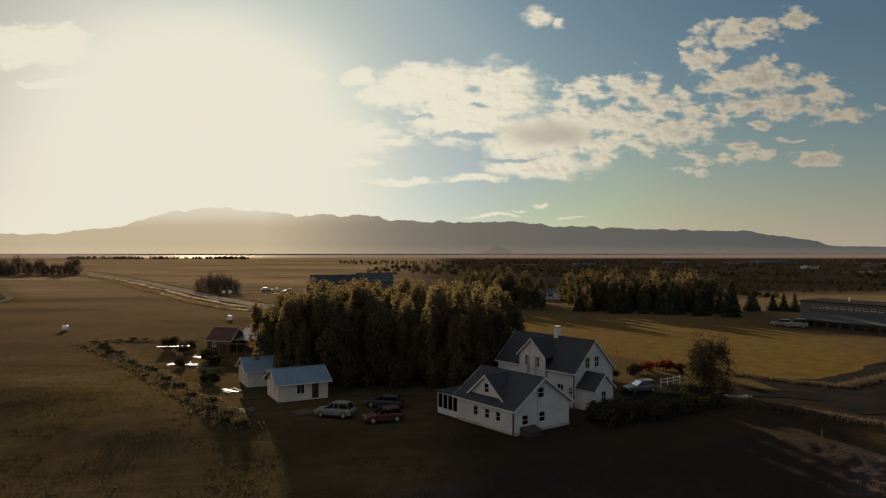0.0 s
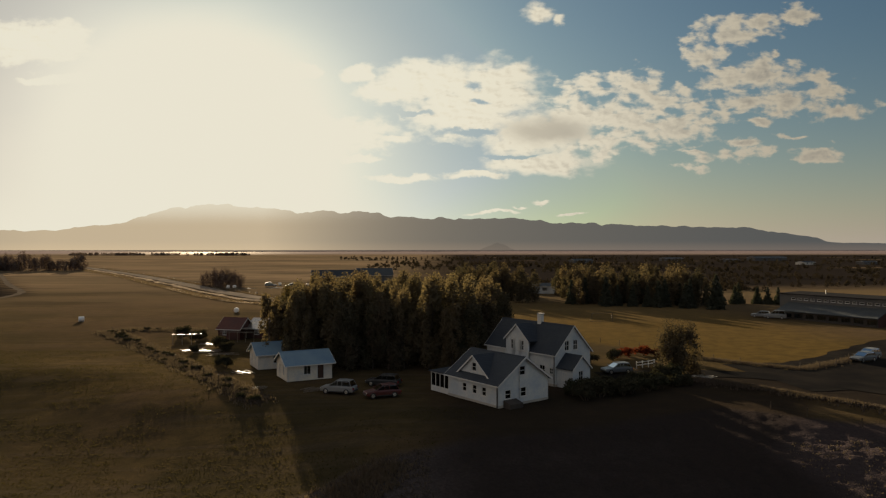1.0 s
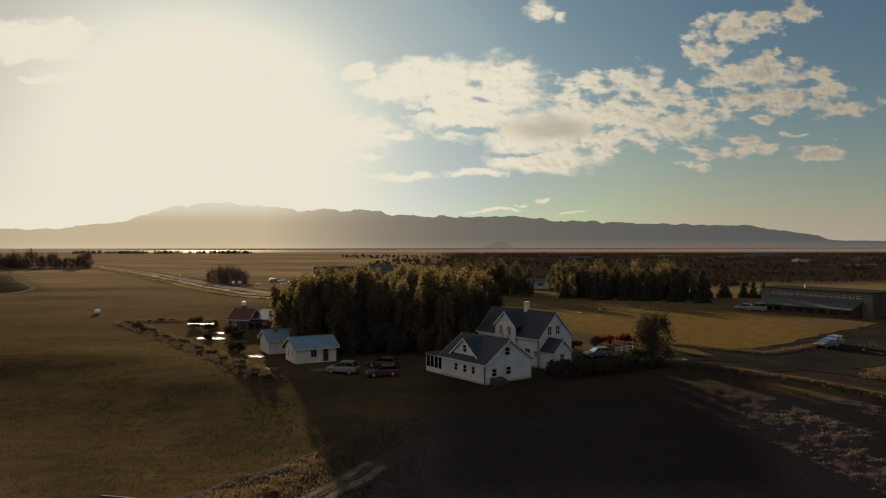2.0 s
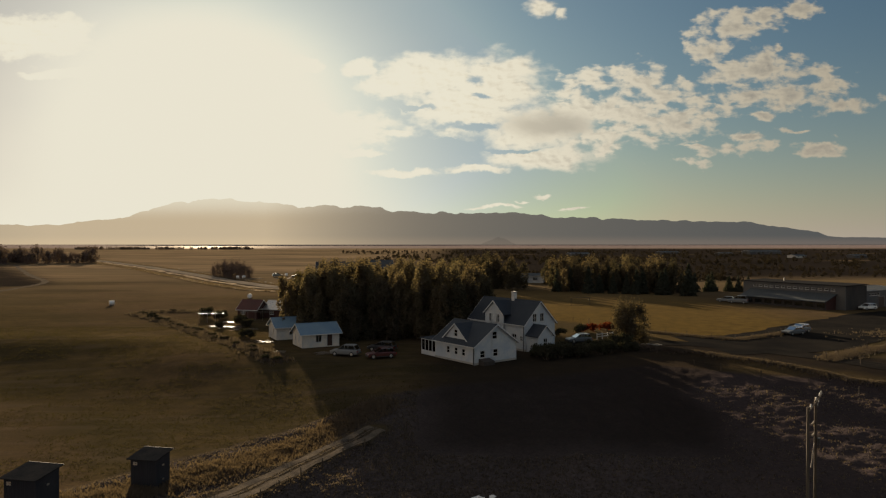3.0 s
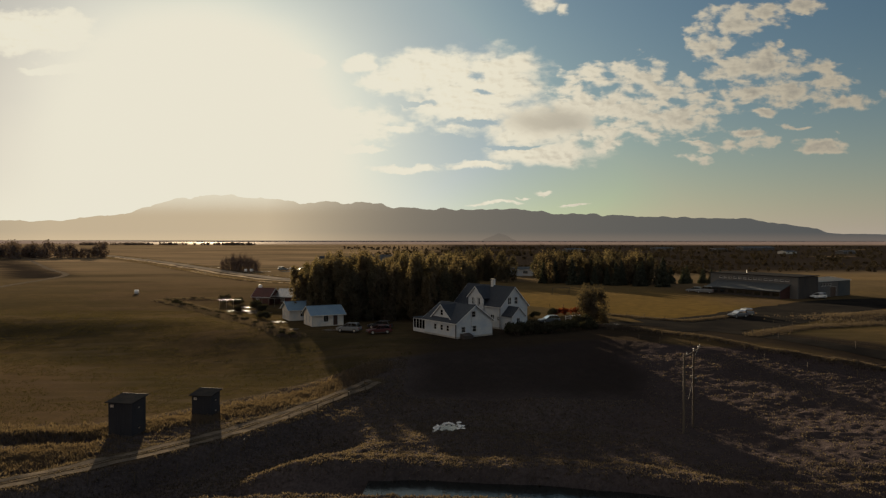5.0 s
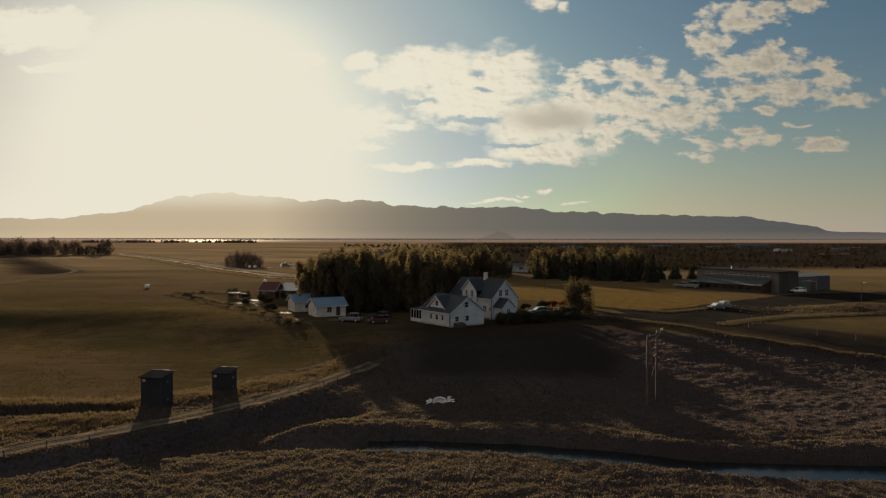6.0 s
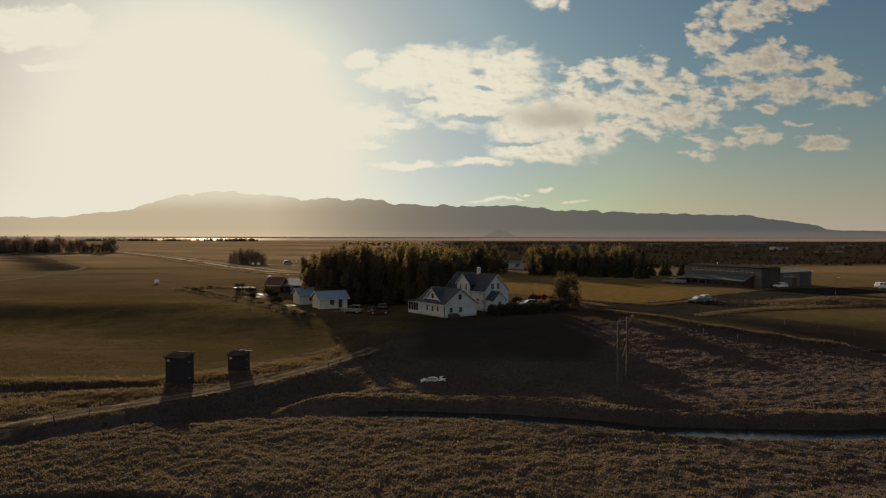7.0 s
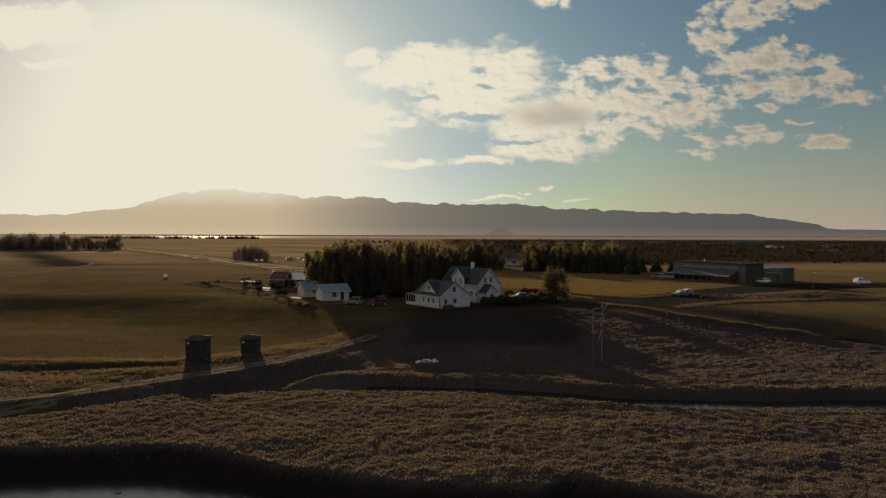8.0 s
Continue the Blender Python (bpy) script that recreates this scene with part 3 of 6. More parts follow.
def roughness(x, y):
    """1 in the tussocky pasture by the brook, 0 on the mown meadows and in the yard."""
    x, y = np.asarray(x, float), np.asarray(y, float)
    edge = np.interp(x, (-120, -46, -28, -16, -4, 6, 30, 60, 75, 140), (17, 18.5, 21.5, 35.5, 48.5, 54, 62, 50, 36, 20))
    r = 1 - smooth(y - edge + 3 * (fbm(x / 8, y / 8, 2, 41) - 0.5), -1.0, 1.5)
    r = np.maximum(r, np.exp(-(((x - 99) / 14) ** 2 + ((y - 92) / 7) ** 2)))
    return r * (1 - 0.85 * (1 - smooth(along(x, y, TRACK), 1.0, 1.8)))


def z_at(x, y):
    return float(height(np.array([x]), np.array([y]))[0])


def mesh_of(name, verts, faces, mat, shade=False):
    me = bpy.data.meshes.new(name)
    me.from_pydata(verts, [], faces)
    me.materials.append(mat)
    if shade:
        me.polygons.foreach_set("use_smooth", [True] * len(me.polygons))
    me.update()
    return me


def grid_mesh(name, X, Y, Z, mat):
    ny, nx = X.shape
    idx = np.arange(nx * ny).reshape(ny, nx)
    f = np.stack([idx[:-1, :-1], idx[:-1, 1:], idx[1:, 1:], idx[1:, :-1]], -1).reshape(-1, 4)
    me = bpy.data.meshes.new(name)
    me.vertices.add(nx * ny)
    me.vertices.foreach_set("co", np.stack([X, Y, Z], -1).ravel())
    me.loops.add(f.size)
    me.loops.foreach_set("vertex_index", f.ravel())
    me.polygons.add(len(f))
    me.polygons.foreach_set("loop_start", np.arange(0, f.size, 4))
    me.polygons.foreach_set("use_smooth", np.ones(len(f), bool))
    me.update(calc_edges=True)
    me.validate()
    me.materials.append(mat)
    return me


def spread(lo, hi, fine, end_lo, end_hi, growth):
    """Coordinates that are close between lo and hi and widen outwards."""
    mid = list(np.arange(lo, hi + fine / 2, fine))
    s, v = fine, lo
    left = []
    while v > end_lo:
        s *= growth
        v -= s
        left.append(v)
    s, v = fine, mid[-1]
    right = []
    while v < end_hi:
        s *= growth
        v += s
        right.append(v)
    return np.array(left[::-1] + mid + right)


def build_ground():
    xs = spread(-46, 66, 0.31, -3700, 3700, 1.065)
    ys = spread(-38, 46, 0.29, -700, 4950, 1.032)
    X, Y = np.meshgrid(xs, ys)
    me = grid_mesh("ground", X, Y, height(X, Y), PASTURE)
    for key, v in (("rough", roughness(X, Y)), ("scrub", scrub_and_shade(X, Y)), ("hay", hay_cover(X, Y))):
        me.attributes.new(key, "FLOAT", "POINT").data.foreach_set("value", v.ravel().astype(np.float32))
    tagged(new("ground", me), "olive-brown autumn meadows and withered tussock pasture", "ground", kind="structure")


def hay_cover(x, y):
    """Pale stubble on the meadow beyond the houses and on the strip past the hall."""
    near = smooth(y - np.interp(x, (-10, 22, 52, 66, 80, 140), (140, 121, 86, 94, 106, 140)), -1, 2) * smooth(230 - 0.4 * x - y, 0, 14) * smooth(x, 6, 16) * (1 - smooth(x, 66, 90))
    far = smooth(y, 215, 225) * (1 - smooth(y, 262, 285)) * smooth(x, 105, 125)
    return np.maximum(near, 0.8 * far)


def scrub_and_shade(x, y):
    """Dark birch scrub and drained moor on the far plain, dark bands nearer, and shade painted on the ground."""
    side = smooth(x - (-40 + 0.02 * y), -40, 60)
    c = smooth(fbm(x / 90, y / 40, 4, 51), 0.10, 0.30) * smooth(y - 0.12 * x, 235, 300) * side
    # darker band along the drive
    drive_band = 0.9 * (1 - smooth(along(x, y, [(32, 80), (50, 73), (66, 57), (80, 36), (105, 2)]) + 5 * (fbm(x / 9, y / 9, 3, 81) - 0.5), 5, 10))
    # dark band on the far meadow beside the cart track
    dark_zone = 0.95 * (1 - smooth(along(x, y, [(-420, 585), (-320, 455), (-205, 296), (-163, 236)]) + 7 * (fbm(x / 16, y / 16, 3, 85) - 0.5), 9, 14))
    # dark strips flank the road where no ditch is dug
    r = along(x, y, ROAD)
    ditch = 0.8 * smooth(r, 3.0, 4.2) * (1 - smooth(r, 7.0, 9.0)) * (1 - smooth(y, 700, 900))
    # shade before the houses, put into the ground colour
    painted_shade = 0.75 * smooth(x, -4, 4) * (1 - smooth(x + 4 * (fbm(x / 6, y / 6, 3, 87) - 0.5) - np.interp(y, (36, 50, 60, 72), (28, 30, 37, 44)), -1, 4)) * smooth(y, 27, 36) * (1 - smooth(y, 72, 79))
    # the cut bank's shaded face is painted dark too
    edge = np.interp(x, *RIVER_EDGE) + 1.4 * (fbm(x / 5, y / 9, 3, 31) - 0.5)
    painted_shade = np.maximum(painted_shade, smooth(edge - y, -0.1, 0.5) * smooth(y - edge, -22, -18))
    return np.maximum(np.maximum(np.maximum(c * (1 - smooth(y, 1500, 2100)), drive_band), np.maximum(dark_zone, ditch)), painted_shade)


def strip(name, pts, width, lift, mat, label, category, jag=0.25, across=4, level=None, kind="structure"):
    """A band laid along a line, following the ground or at one level."""
    rng = np.random.default_rng(len(pts))
    vs, fs = [], []
    for i, p in enumerate(pts):
        a, b = pts[max(0, i - 1)], pts[min(len(pts) - 1, i + 1)]
        d = Vector((b[0] - a[0], b[1] - a[1])).normalized()
        w = (width(p[0], p[1]) if callable(width) else width) / 2
        for k in range(across + 1):
            s = (2 * k / across - 1) * w
            if k in (0, across):
                s += rng.uniform(-jag, jag)
            x, y = p[0] - d.y * s, p[1] + d.x * s
            vs.append((x, y, level if level is not None else z_at(x, y) + lift))
        if i:
            o = (i - 1) * (across + 1)
            fs += [(o + k, o + k + 1, o + across + 2 + k, o + across + 1 + k) for k in range(across)]
    me = mesh_of(name, vs, [f[::-1] for f in fs], mat, True)
    return tagged(new(name, me), label, category, kind=kind)


build_ground()
strip("farm_track", TRACK, 2.7, 0.05, TRACKBED, "farm track of trodden earth and withered grass", "track", 0.35, 6)
for side, wide in ((-0.78, 0.85), (0.78, 0.8), (0.06, 0.2)):
    line = []
    for k, p in enumerate(TRACK):
        a, b = TRACK[max(0, k - 1)], TRACK[min(len(TRACK) - 1, k + 1)]
        d = Vector((b[0] - a[0], b[1] - a[1])).normalized()
        o = side + 0.10 * math.sin(k * 1.7 + side)
        line.append((p[0] - d.y * o, p[1] + d.x * o))
    strip("wheel_rut", line, wide, 0.062, GRAVEL, "pale gravel wheel rut worn into the farm track", "track", 0.1, 2)
strip("water", [(p.x, p.y) for p in curve(BROOK, 1.5) if p.x > -2], 4.0, 0, WATER, "still brook water between grassy banks", "water", 0.0, 2, -3.0)
strip("water", [(x, float(np.interp(x, *RIVER_EDGE)) - 11.2) for x in range(-120, 121, 6)], 17.5, 0, WATER, "dark river water under a cut bank", "water", 0.0, 2, -4.62)
for off, wide in ((10.2, 3.6), (-6.6, 2.6), (5.6, 1.4)):
    line = []
    for k, p in enumerate(ROAD):
        a, b = ROAD[max(0, k - 1)], ROAD[min(len(ROAD) - 1, k + 1)]
        d = Vector((b[0] - a[0], b[1] - a[1])).normalized()
        line.append((p[0] - d.y * off, p[1] + d.x * off))
    strip("verge", line, wide, 0.12, GLINT_VERGE, "pale grass verge of the country road with painted backlit glint", "verge", 0.7, 4)
strip("road", ROAD, 7.0, 0.10, ROADTOP, "grey country road on a low embankment", "road", 0.3, 4)
strip("road", [(p.x, p.y) for p in curve([(22, 82), (34, 83.5), (43, 82), (52, 75), (64, 58), (78, 36), (110, -10)], 2)], 5.0, 0.06, ASPHALT, "dark tarmac farm drive", "road", 0.25, 4)
strip("pavement", [(p.x, p.y) for p in curve([(44, 81), (58, 84), (72, 95), (90, 110), (112, 126), (150, 137)], 2.5)], 20.0, 0.05, ASPHALT, "dark tarmac yard before the long building", "pavement", 0.6, 8)
strip("path", [(p.x, p.y) for p in curve([(-146, 100), (-141, 165), (-145, 190), (-150, 218), (-164, 258), (-208, 320), (-312, 476)], 4)], 2.6, 0.08, GRAVEL, "pale cart track over the meadow", "path", 0.4, 2)


def build_range():
    """Plateau mountains along the far shore; crest heights by distance along it, worn by gullies."""
    xs = np.linspace(-4200, 4200, 700)
    crest = np.interp(xs, (-4200, -3000, -2640, -2214, -1867, -1481, -1018, -478, -340, 370, 1219, 2145, 2230, 2492, 2610, 2670, 3100, 4200),
                      (95, 138, 140, 190, 288, 318, 266, 270, 230, 219, 177, 156, 134, 108, 90, 60, 47, 30))
    crest = crest * (1 + 0.14 * (fbm(xs / 70, xs * 0, 4, 61) - 0.5)) + 14 * (fbm(xs / 260, xs * 0 + 3, 3, 62) - 0.5)
    depth = np.array([0.0, 0.08, 0.18, 0.3, 0.44, 0.6, 0.75, 0.88, 0.96, 1.0, 1.04, 1.3])
    X = np.repeat(xs[None, :], len(depth), 0)
    Y = 4420 + depth[:, None] * 330 + 25 * (fbm(X / 70, X * 0 + depth[:, None] * 5, 3, 64) - 0.5)
    prof = np.interp(depth, (0, 0.18, 0.6, 0.88, 1.0, 1.04, 1.3), (0, 0.12, 0.55, 0.86, 1.0, 1.0, 0.5))
    Z = prof[:, None] * crest[None, :] + (22 * (fbm(X / 45, depth[:, None] * 4 + X * 0, 4, 66) - 0.5)) * (prof * (1 - prof) * 4)[:, None] - 2
    tagged(new("backdrop", grid_mesh("backdrop", X, Y, Z, RANGE)), "flat-topped mountain range with patches of snow and painted haze", "mountains", kind="structure")
    # a lone hill on the flats
    a, r = np.meshgrid(np.linspace(0, 2 * math.pi, 40), np.array([0, 0.15, 0.3, 0.5, 0.7, 0.85, 1.0]))
    X, Y = 355 + 118 * r * np.cos(a), 4290 + 90 * r * np.sin(a)
    Z = 46 * (1 - r ** 1.3) * (0.7 + 0.6 * fbm(X / 34, Y / 34, 3, 70)) - 1
    tagged(new("backdrop", grid_mesh("backdrop", X, Y, Z, HILL)), "lone hill with painted haze on the tidal flats", "hill", kind="structure")
    # low ground behind and beside, closing the horizon
    xs = np.concatenate([np.linspace(-3650, -3650, 30), np.linspace(-3650, 3650, 60), np.linspace(3650, 3650, 30)])
    ys = np.concatenate([np.linspace(4400, -650, 30), np.linspace(-650, -650, 60), np.linspace(-650, 4400, 30)])
    k = np.array([0.0, 0.5, 1.0])[:, None]
    grow = (fbm(xs / 300, ys / 300, 3, 71) * 40 + 5)[None, :]
    X, Y = xs[None, :] * (1 + 0.02 * k), ys[None, :] + 0 * k
    tagged(new("backdrop", grid_mesh("backdrop", X, Y, k * grow - 1, PASTURE)), "low grassy rise along the horizon", "hills", kind="structure")


build_range()


# ---- building blocks ----
class Block:
    """Collects simple solids into one mesh."""

    def __init__(self):
        self.v, self.f = [], []

    def solid(self, verts, faces, m=None):
        o = len(self.v)
        self.v += [tuple(m @ Vector(p)) if m else tuple(p) for p in verts]
        self.f += [tuple(i + o for i in f) for f in faces]
        return self

    def box(self, x0, x1, y0, y1, z0, z1, m=None):
        return self.solid([(x0, y0, z0), (x1, y0, z0), (x1, y1, z0), (x0, y1, z0), (x0, y0, z1), (x1, y0, z1), (x1, y1, z1), (x0, y1, z1)],
                          [(3, 2, 1, 0), (4, 5, 6, 7), (0, 1, 5, 4), (1, 2, 6, 5), (2, 3, 7, 6), (3, 0, 4, 7)], m)

    def slab(self, corners, t):
        """A plate: its top corners in order, and its thickness downwards."""
        n = len(corners)
        low = [(x, y, z - t) for x, y, z in corners]
        return self.solid(list(corners) + low, [tuple(range(n)), tuple(range(2 * n - 1, n - 1, -1))] + [(i, i + n, (i + 1) % n + n, (i + 1) % n) for i in range(n)])

    def tube(self, a, b, r0, r1=None, n=8, caps=True):
        a, b = Vector(a), Vector(b)
        r1 = r0 if r1 is None else r1
        q = (b - a).to_track_quat("Z", "Y").to_matrix()
        ring = [q @ Vector((math.cos(2 * math.pi * k / n), math.sin(2 * math.pi * k / n), 0)) for k in range(n)]
        vs = [a + r0 * p for p in ring] + [b + r1 * p for p in ring]
        fs = [(k, (k + 1) % n, (k + 1) % n + n, k + n) for k in range(n)]
        if caps:
            fs += [tuple(range(n - 1, -1, -1)), tuple(range(n, 2 * n))]
        return self.solid(vs, fs)

    def weld(self):
        """Joins corners that meet and drops the inner faces between cells."""
        seen, index, count = {}, [], {}
        for p in self.v:
            index.append(seen.setdefault(tuple(round(c, 4) for c in p), len(seen)))
        faces = [tuple(dict.fromkeys(index[i] for i in f)) for f in self.f]
        for f in faces:
            count[frozenset(f)] = count.get(frozenset(f), 0) + 1
        self.v, self.f = list(seen), [f for f in faces if len(f) > 2 and count[frozenset(f)] == 1]
        return self

    def mesh(self, name, mat, shade=False):
        return mesh_of(name, self.v, self.f, mat, shade)


def part(name, block, mat, parent, label="", shade=False):
    ob = new(name, block.mesh(name, mat, shade))
    ob.parent = parent
    return tagged(ob, label) if label else ob


def thing(name, m, label, category, group=""):
    ob = new(name)
    ob.empty_display_size = 0.3
    ob.matrix_basis = m
    return tagged(ob, label, category, group)


def wall_block(m, width, top, holes, t=0.2):
    """A wall along x from 0 to width, outer face at y=0, under a roof line of (x, z) points, with openings (x0, x1, z0, z1) right through."""
    b = Block()
    cuts = sorted({0.0, width} | {x for x, _ in top if 0 < x < width} | {v for h in holes for v in h[:2]})
    line = lambda x: float(np.interp(x, [p[0] for p in top], [p[1] for p in top]))
    for xa, xb in zip(cuts, cuts[1:]):
        mid = (xa + xb) / 2
        z = -0.3
        for h in sorted((h for h in holes if h[0] < mid < h[1]), key=lambda h: h[2]):
            b.box(xa, xb, 0, t, z, h[2], m)
            z = h[3]
        za, zb = line(xa), line(xb)
        b.solid([(xa, 0, z), (xb, 0, z), (xb, t, z), (xa, t, z), (xa, 0, za), (xb, 0, zb), (xb, t, zb), (xa, t, za)],
                [(3, 2, 1, 0), (4, 5, 6, 7), (0, 1, 5, 4), (1, 2, 6, 5), (2, 3, 7, 6), (3, 0, 4, 7)], m)
    return b.weld()


def fill_window(parent, m, h, bars=(1, 1), frame_mat=None, name="window", t=0.07):
    """Frame, glazing bars and panes in an opening; a sill below."""
    x0, x1, z0, z1 = h
    rim = [(x, y, z) for y in (0.03, 0.12) for o in (0.0, t) for x, z in ((x0 + o, z0 + o), (x1 - o, z0 + o), (x1 - o, z1 - o), (x0 + o, z1 - o))]
    faces = []
    for k in range(4):
        n = (k + 1) % 4
        faces += [(k, n, n + 4, k + 4), (k + 8, k + 12, n + 12, n + 8), (k, k + 8, n + 8, n), (k + 4, n + 4, n + 12, k + 12)]
    win = part(name, Block().solid(rim, faces, m), frame_mat or WHITE, parent)
    for k in range(bars[0]):
        x = x0 + (x1 - x0) * (k + 1) / (bars[0] + 1)
        part("glazing_bar", Block().box(x - 0.025, x + 0.025, 0.04, 0.11, z0 + t, z1 - t, m), frame_mat or WHITE, win)
    for k in range(bars[1]):
        z = z0 + (z1 - z0) * (k + 1) / (bars[1] + 1)
        part("glazing_bar", Block().box(x0 + t, x1 - t, 0.045, 0.105, z - 0.025, z + 0.025, m), frame_mat or WHITE, win)
    part("pane", Block().box(x0 + t, x1 - t, 0.07, 0.078, z0 + t, z1 - t, m), GLASS, win).visible_shadow = False
    part("sill", Block().box(x0 - 0.05, x1 + 0.05, -0.06, 0.03, z0 - 0.06, z0, m), frame_mat or WHITE, win)
    return win


def fill_door(parent, m, h, mat=None):
    x0, x1, z0, z1 = h
    leaf = part("door", Block().box(x0 + 0.06, x1 - 0.06, 0.05, 0.11, z0, z1 - 0.06, m), mat or BROWN_DOOR, parent)
    part("door_frame", Block().box(x0, x0 + 0.06, 0.02, 0.14, z0, z1, m).box(x1 - 0.06, x1, 0.02, 0.14, z0, z1, m).box(x0 + 0.06, x1 - 0.06, 0.02, 0.14, z1 - 0.06, z1, m), WHITE, leaf)
    part("handle", Block().tube(m @ Vector((x1 - 0.2, 0.0, z0 + 1.0)), m @ Vector((x1 - 0.08, 0.0, z0 + 1.0)), 0.018), GALV, leaf)


def gable_house(name, m, L, W, eave, ridge, holes, walls, roofing, label, category, over=0.35, doors=(), bars=(1, 1), trim=None, thick=0.12, group="", back_shift=0.0):
    """A house with its ridge along x; holes and doors: rows by wall 'front', 'back', 'end0', 'end1'."""
    h = thing(name, m, label, category, group)
    mid = W / 2
    sides = {"front": (pose(0, 0, 0), L, [(0, eave), (L, eave)]), "back": (pose(L, W, 0, 0, 0, 180), L, [(0, eave), (L, eave)]),
             "end0": (pose(0, W, 0, 0, 0, -90), W, [(0, eave), (mid, ridge), (W, eave)]), "end1": (pose(L, 0, 0, 0, 0, 90), W, [(0, eave), (mid, ridge), (W, eave)])}
    for side, (wm, width, top) in sides.items():
        hs = [q for s, q in holes if s == side] + [q for s, q in doors if s == side]
        inset = 0.202 if side in ("end0", "end1") else 0.0
        if inset:
            w = wall_block(wm, width, top, hs, 0.2)
        else:
            w = wall_block(wm @ Matrix.Translation((0.2, 0, 0)), width - 0.4, top, [(a - 0.2, b - 0.2, c, d) for a, b, c, d in hs], 0.2)
        part("wall", w, walls, h)
        for s, q in holes:
            if s == side:
                fill_window(h, wm, q, bars)
        for s, q in doors:
            if s == side:
                fill_door(h, wm, q)
    part("floor", Block().box(0.21, L - 0.21, 0.21, W - 0.21, -0.3, 0.05), GREY_WOOD, h)
    k = (ridge - eave) / mid
    top = ridge + thick
    lo = eave + thick - k * over
    roof = Block()
    roof.slab([(-over, -over, lo), (L + over, -over, lo), (L + over, mid, top), (-over, mid, top)], thick)
    roof.slab([(-over, mid, top), (L + over, mid, top), (L + over, W + over, lo), (-over, W + over, lo)], thick)
    r = part("roof", roof, roofing, h)
    part("ridge_cap", Block().slab([(-over, mid - 0.16, top - k * 0.16 + 0.03), (L + over, mid - 0.16, top - k * 0.16 + 0.03), (L + over, mid, top + 0.03), (-over, mid, top + 0.03)], 0.02)
         .slab([(-over, mid, top + 0.03), (L + over, mid, top + 0.03), (L + over, mid + 0.16, top - k * 0.16 + 0.03), (-over, mid + 0.16, top - k * 0.16 + 0.03)], 0.02), roofing, r)
    for x in (-over - 0.03, L + over):
        for ya, yb in ((-over, mid), (W + over, mid)):
            part("bargeboard", Block().solid([(x, ya, lo + 0.02), (x + 0.03, ya, lo + 0.02), (x + 0.03, yb, top + 0.02), (x, yb, top + 0.02),
                                              (x, ya, lo - 0.2), (x + 0.03, ya, lo - 0.2), (x + 0.03, yb, top - 0.2), (x, yb, top - 0.2)],
                                             [(0, 1, 2, 3), (7, 6, 5, 4), (0, 4, 5, 1), (1, 5, 6, 2), (2, 6, 7, 3), (3, 7, 4, 0)]), trim or WHITE, h)
    for y in (-over - 0.1, W + over):
        part("gutter", Block().box(-over, L + over, y, y + 0.1, lo - thick - 0.02, lo - 0.03), trim or WHITE, h)
    return h


def cross_gable(h, x0, x1, y_face, eave, peak, main_eave, main_k, walls, roofing, holes, base, over=0.25, bars=(1, 1), t=0.12):
    """A gabled bay whose face stands at y_face and whose ridge runs back into the main roof."""
    mid, half = (x0 + x1) / 2, (x1 - x0) / 2
    k = (peak - eave) / half
    wm = pose(x0, y_face, 0)
    w = Block()
    cuts = sorted({0.0, half, 2 * half} | {v for q in holes for v in q[:2]})
    line = lambda x: eave + k * (half - abs(x - half))
    for xa, xb in zip(cuts, cuts[1:]):
        z, c = base, (xa + xb) / 2
        for q in (q for q in holes if q[0] < c < q[1]):
            w.box(xa, xb, 0, 0.18, z, q[2], wm)
            z = q[3]
        w.solid([(xa, 0, z), (xb, 0, z), (xb, 0.18, z), (xa, 0.18, z), (xa, 0, max(z, line(xa))), (xb, 0, max(z, line(xb))), (xb, 0.18, max(z, line(xb))), (xa, 0.18, max(z, line(xa)))],
                [(3, 2, 1, 0), (4, 5, 6, 7), (0, 1, 5, 4), (1, 2, 6, 5), (2, 3, 7, 6), (3, 0, 4, 7)], wm)
    part("dormer_wall", w.weld(), walls, h)
    for q in holes:
        fill_window(h, wm, q, bars)
    roof = Block()
    yb = lambda z: max(y_face + 0.05, (z - main_eave) / main_k)
    zl = eave - k * over
    for s in (-1, 1):
        a, b = (mid + s * (half + over), y_face - over, zl + t), (mid, y_face - over, peak + t)
        c, d = (mid, yb(peak) + 0.3, peak + t), (mid + s * (half + over), yb(zl) + 0.1, zl + t)
        roof.slab([a, b, c, d] if s < 0 else [a, d, c, b], t)
        part("bargeboard", Block().solid([(a[0], a[1] - 0.03, a[2] + 0.02), (a[0], a[1], a[2] + 0.02), (b[0], b[1], b[2] + 0.02), (b[0], b[1] - 0.03, b[2] + 0.02),
                                          (a[0], a[1] - 0.03, a[2] - 0.2), (a[0], a[1], a[2] - 0.2), (b[0], b[1], b[2] - 0.2), (b[0], b[1] - 0.03, b[2] - 0.2)],
                                         [(0, 1, 2, 3), (7, 6, 5, 4), (0, 4, 5, 1), (1, 5, 6, 2), (2, 6, 7, 3), (3, 7, 4, 0)]), WHITE, h)
    part("dormer_roof", roof, roofing, h)


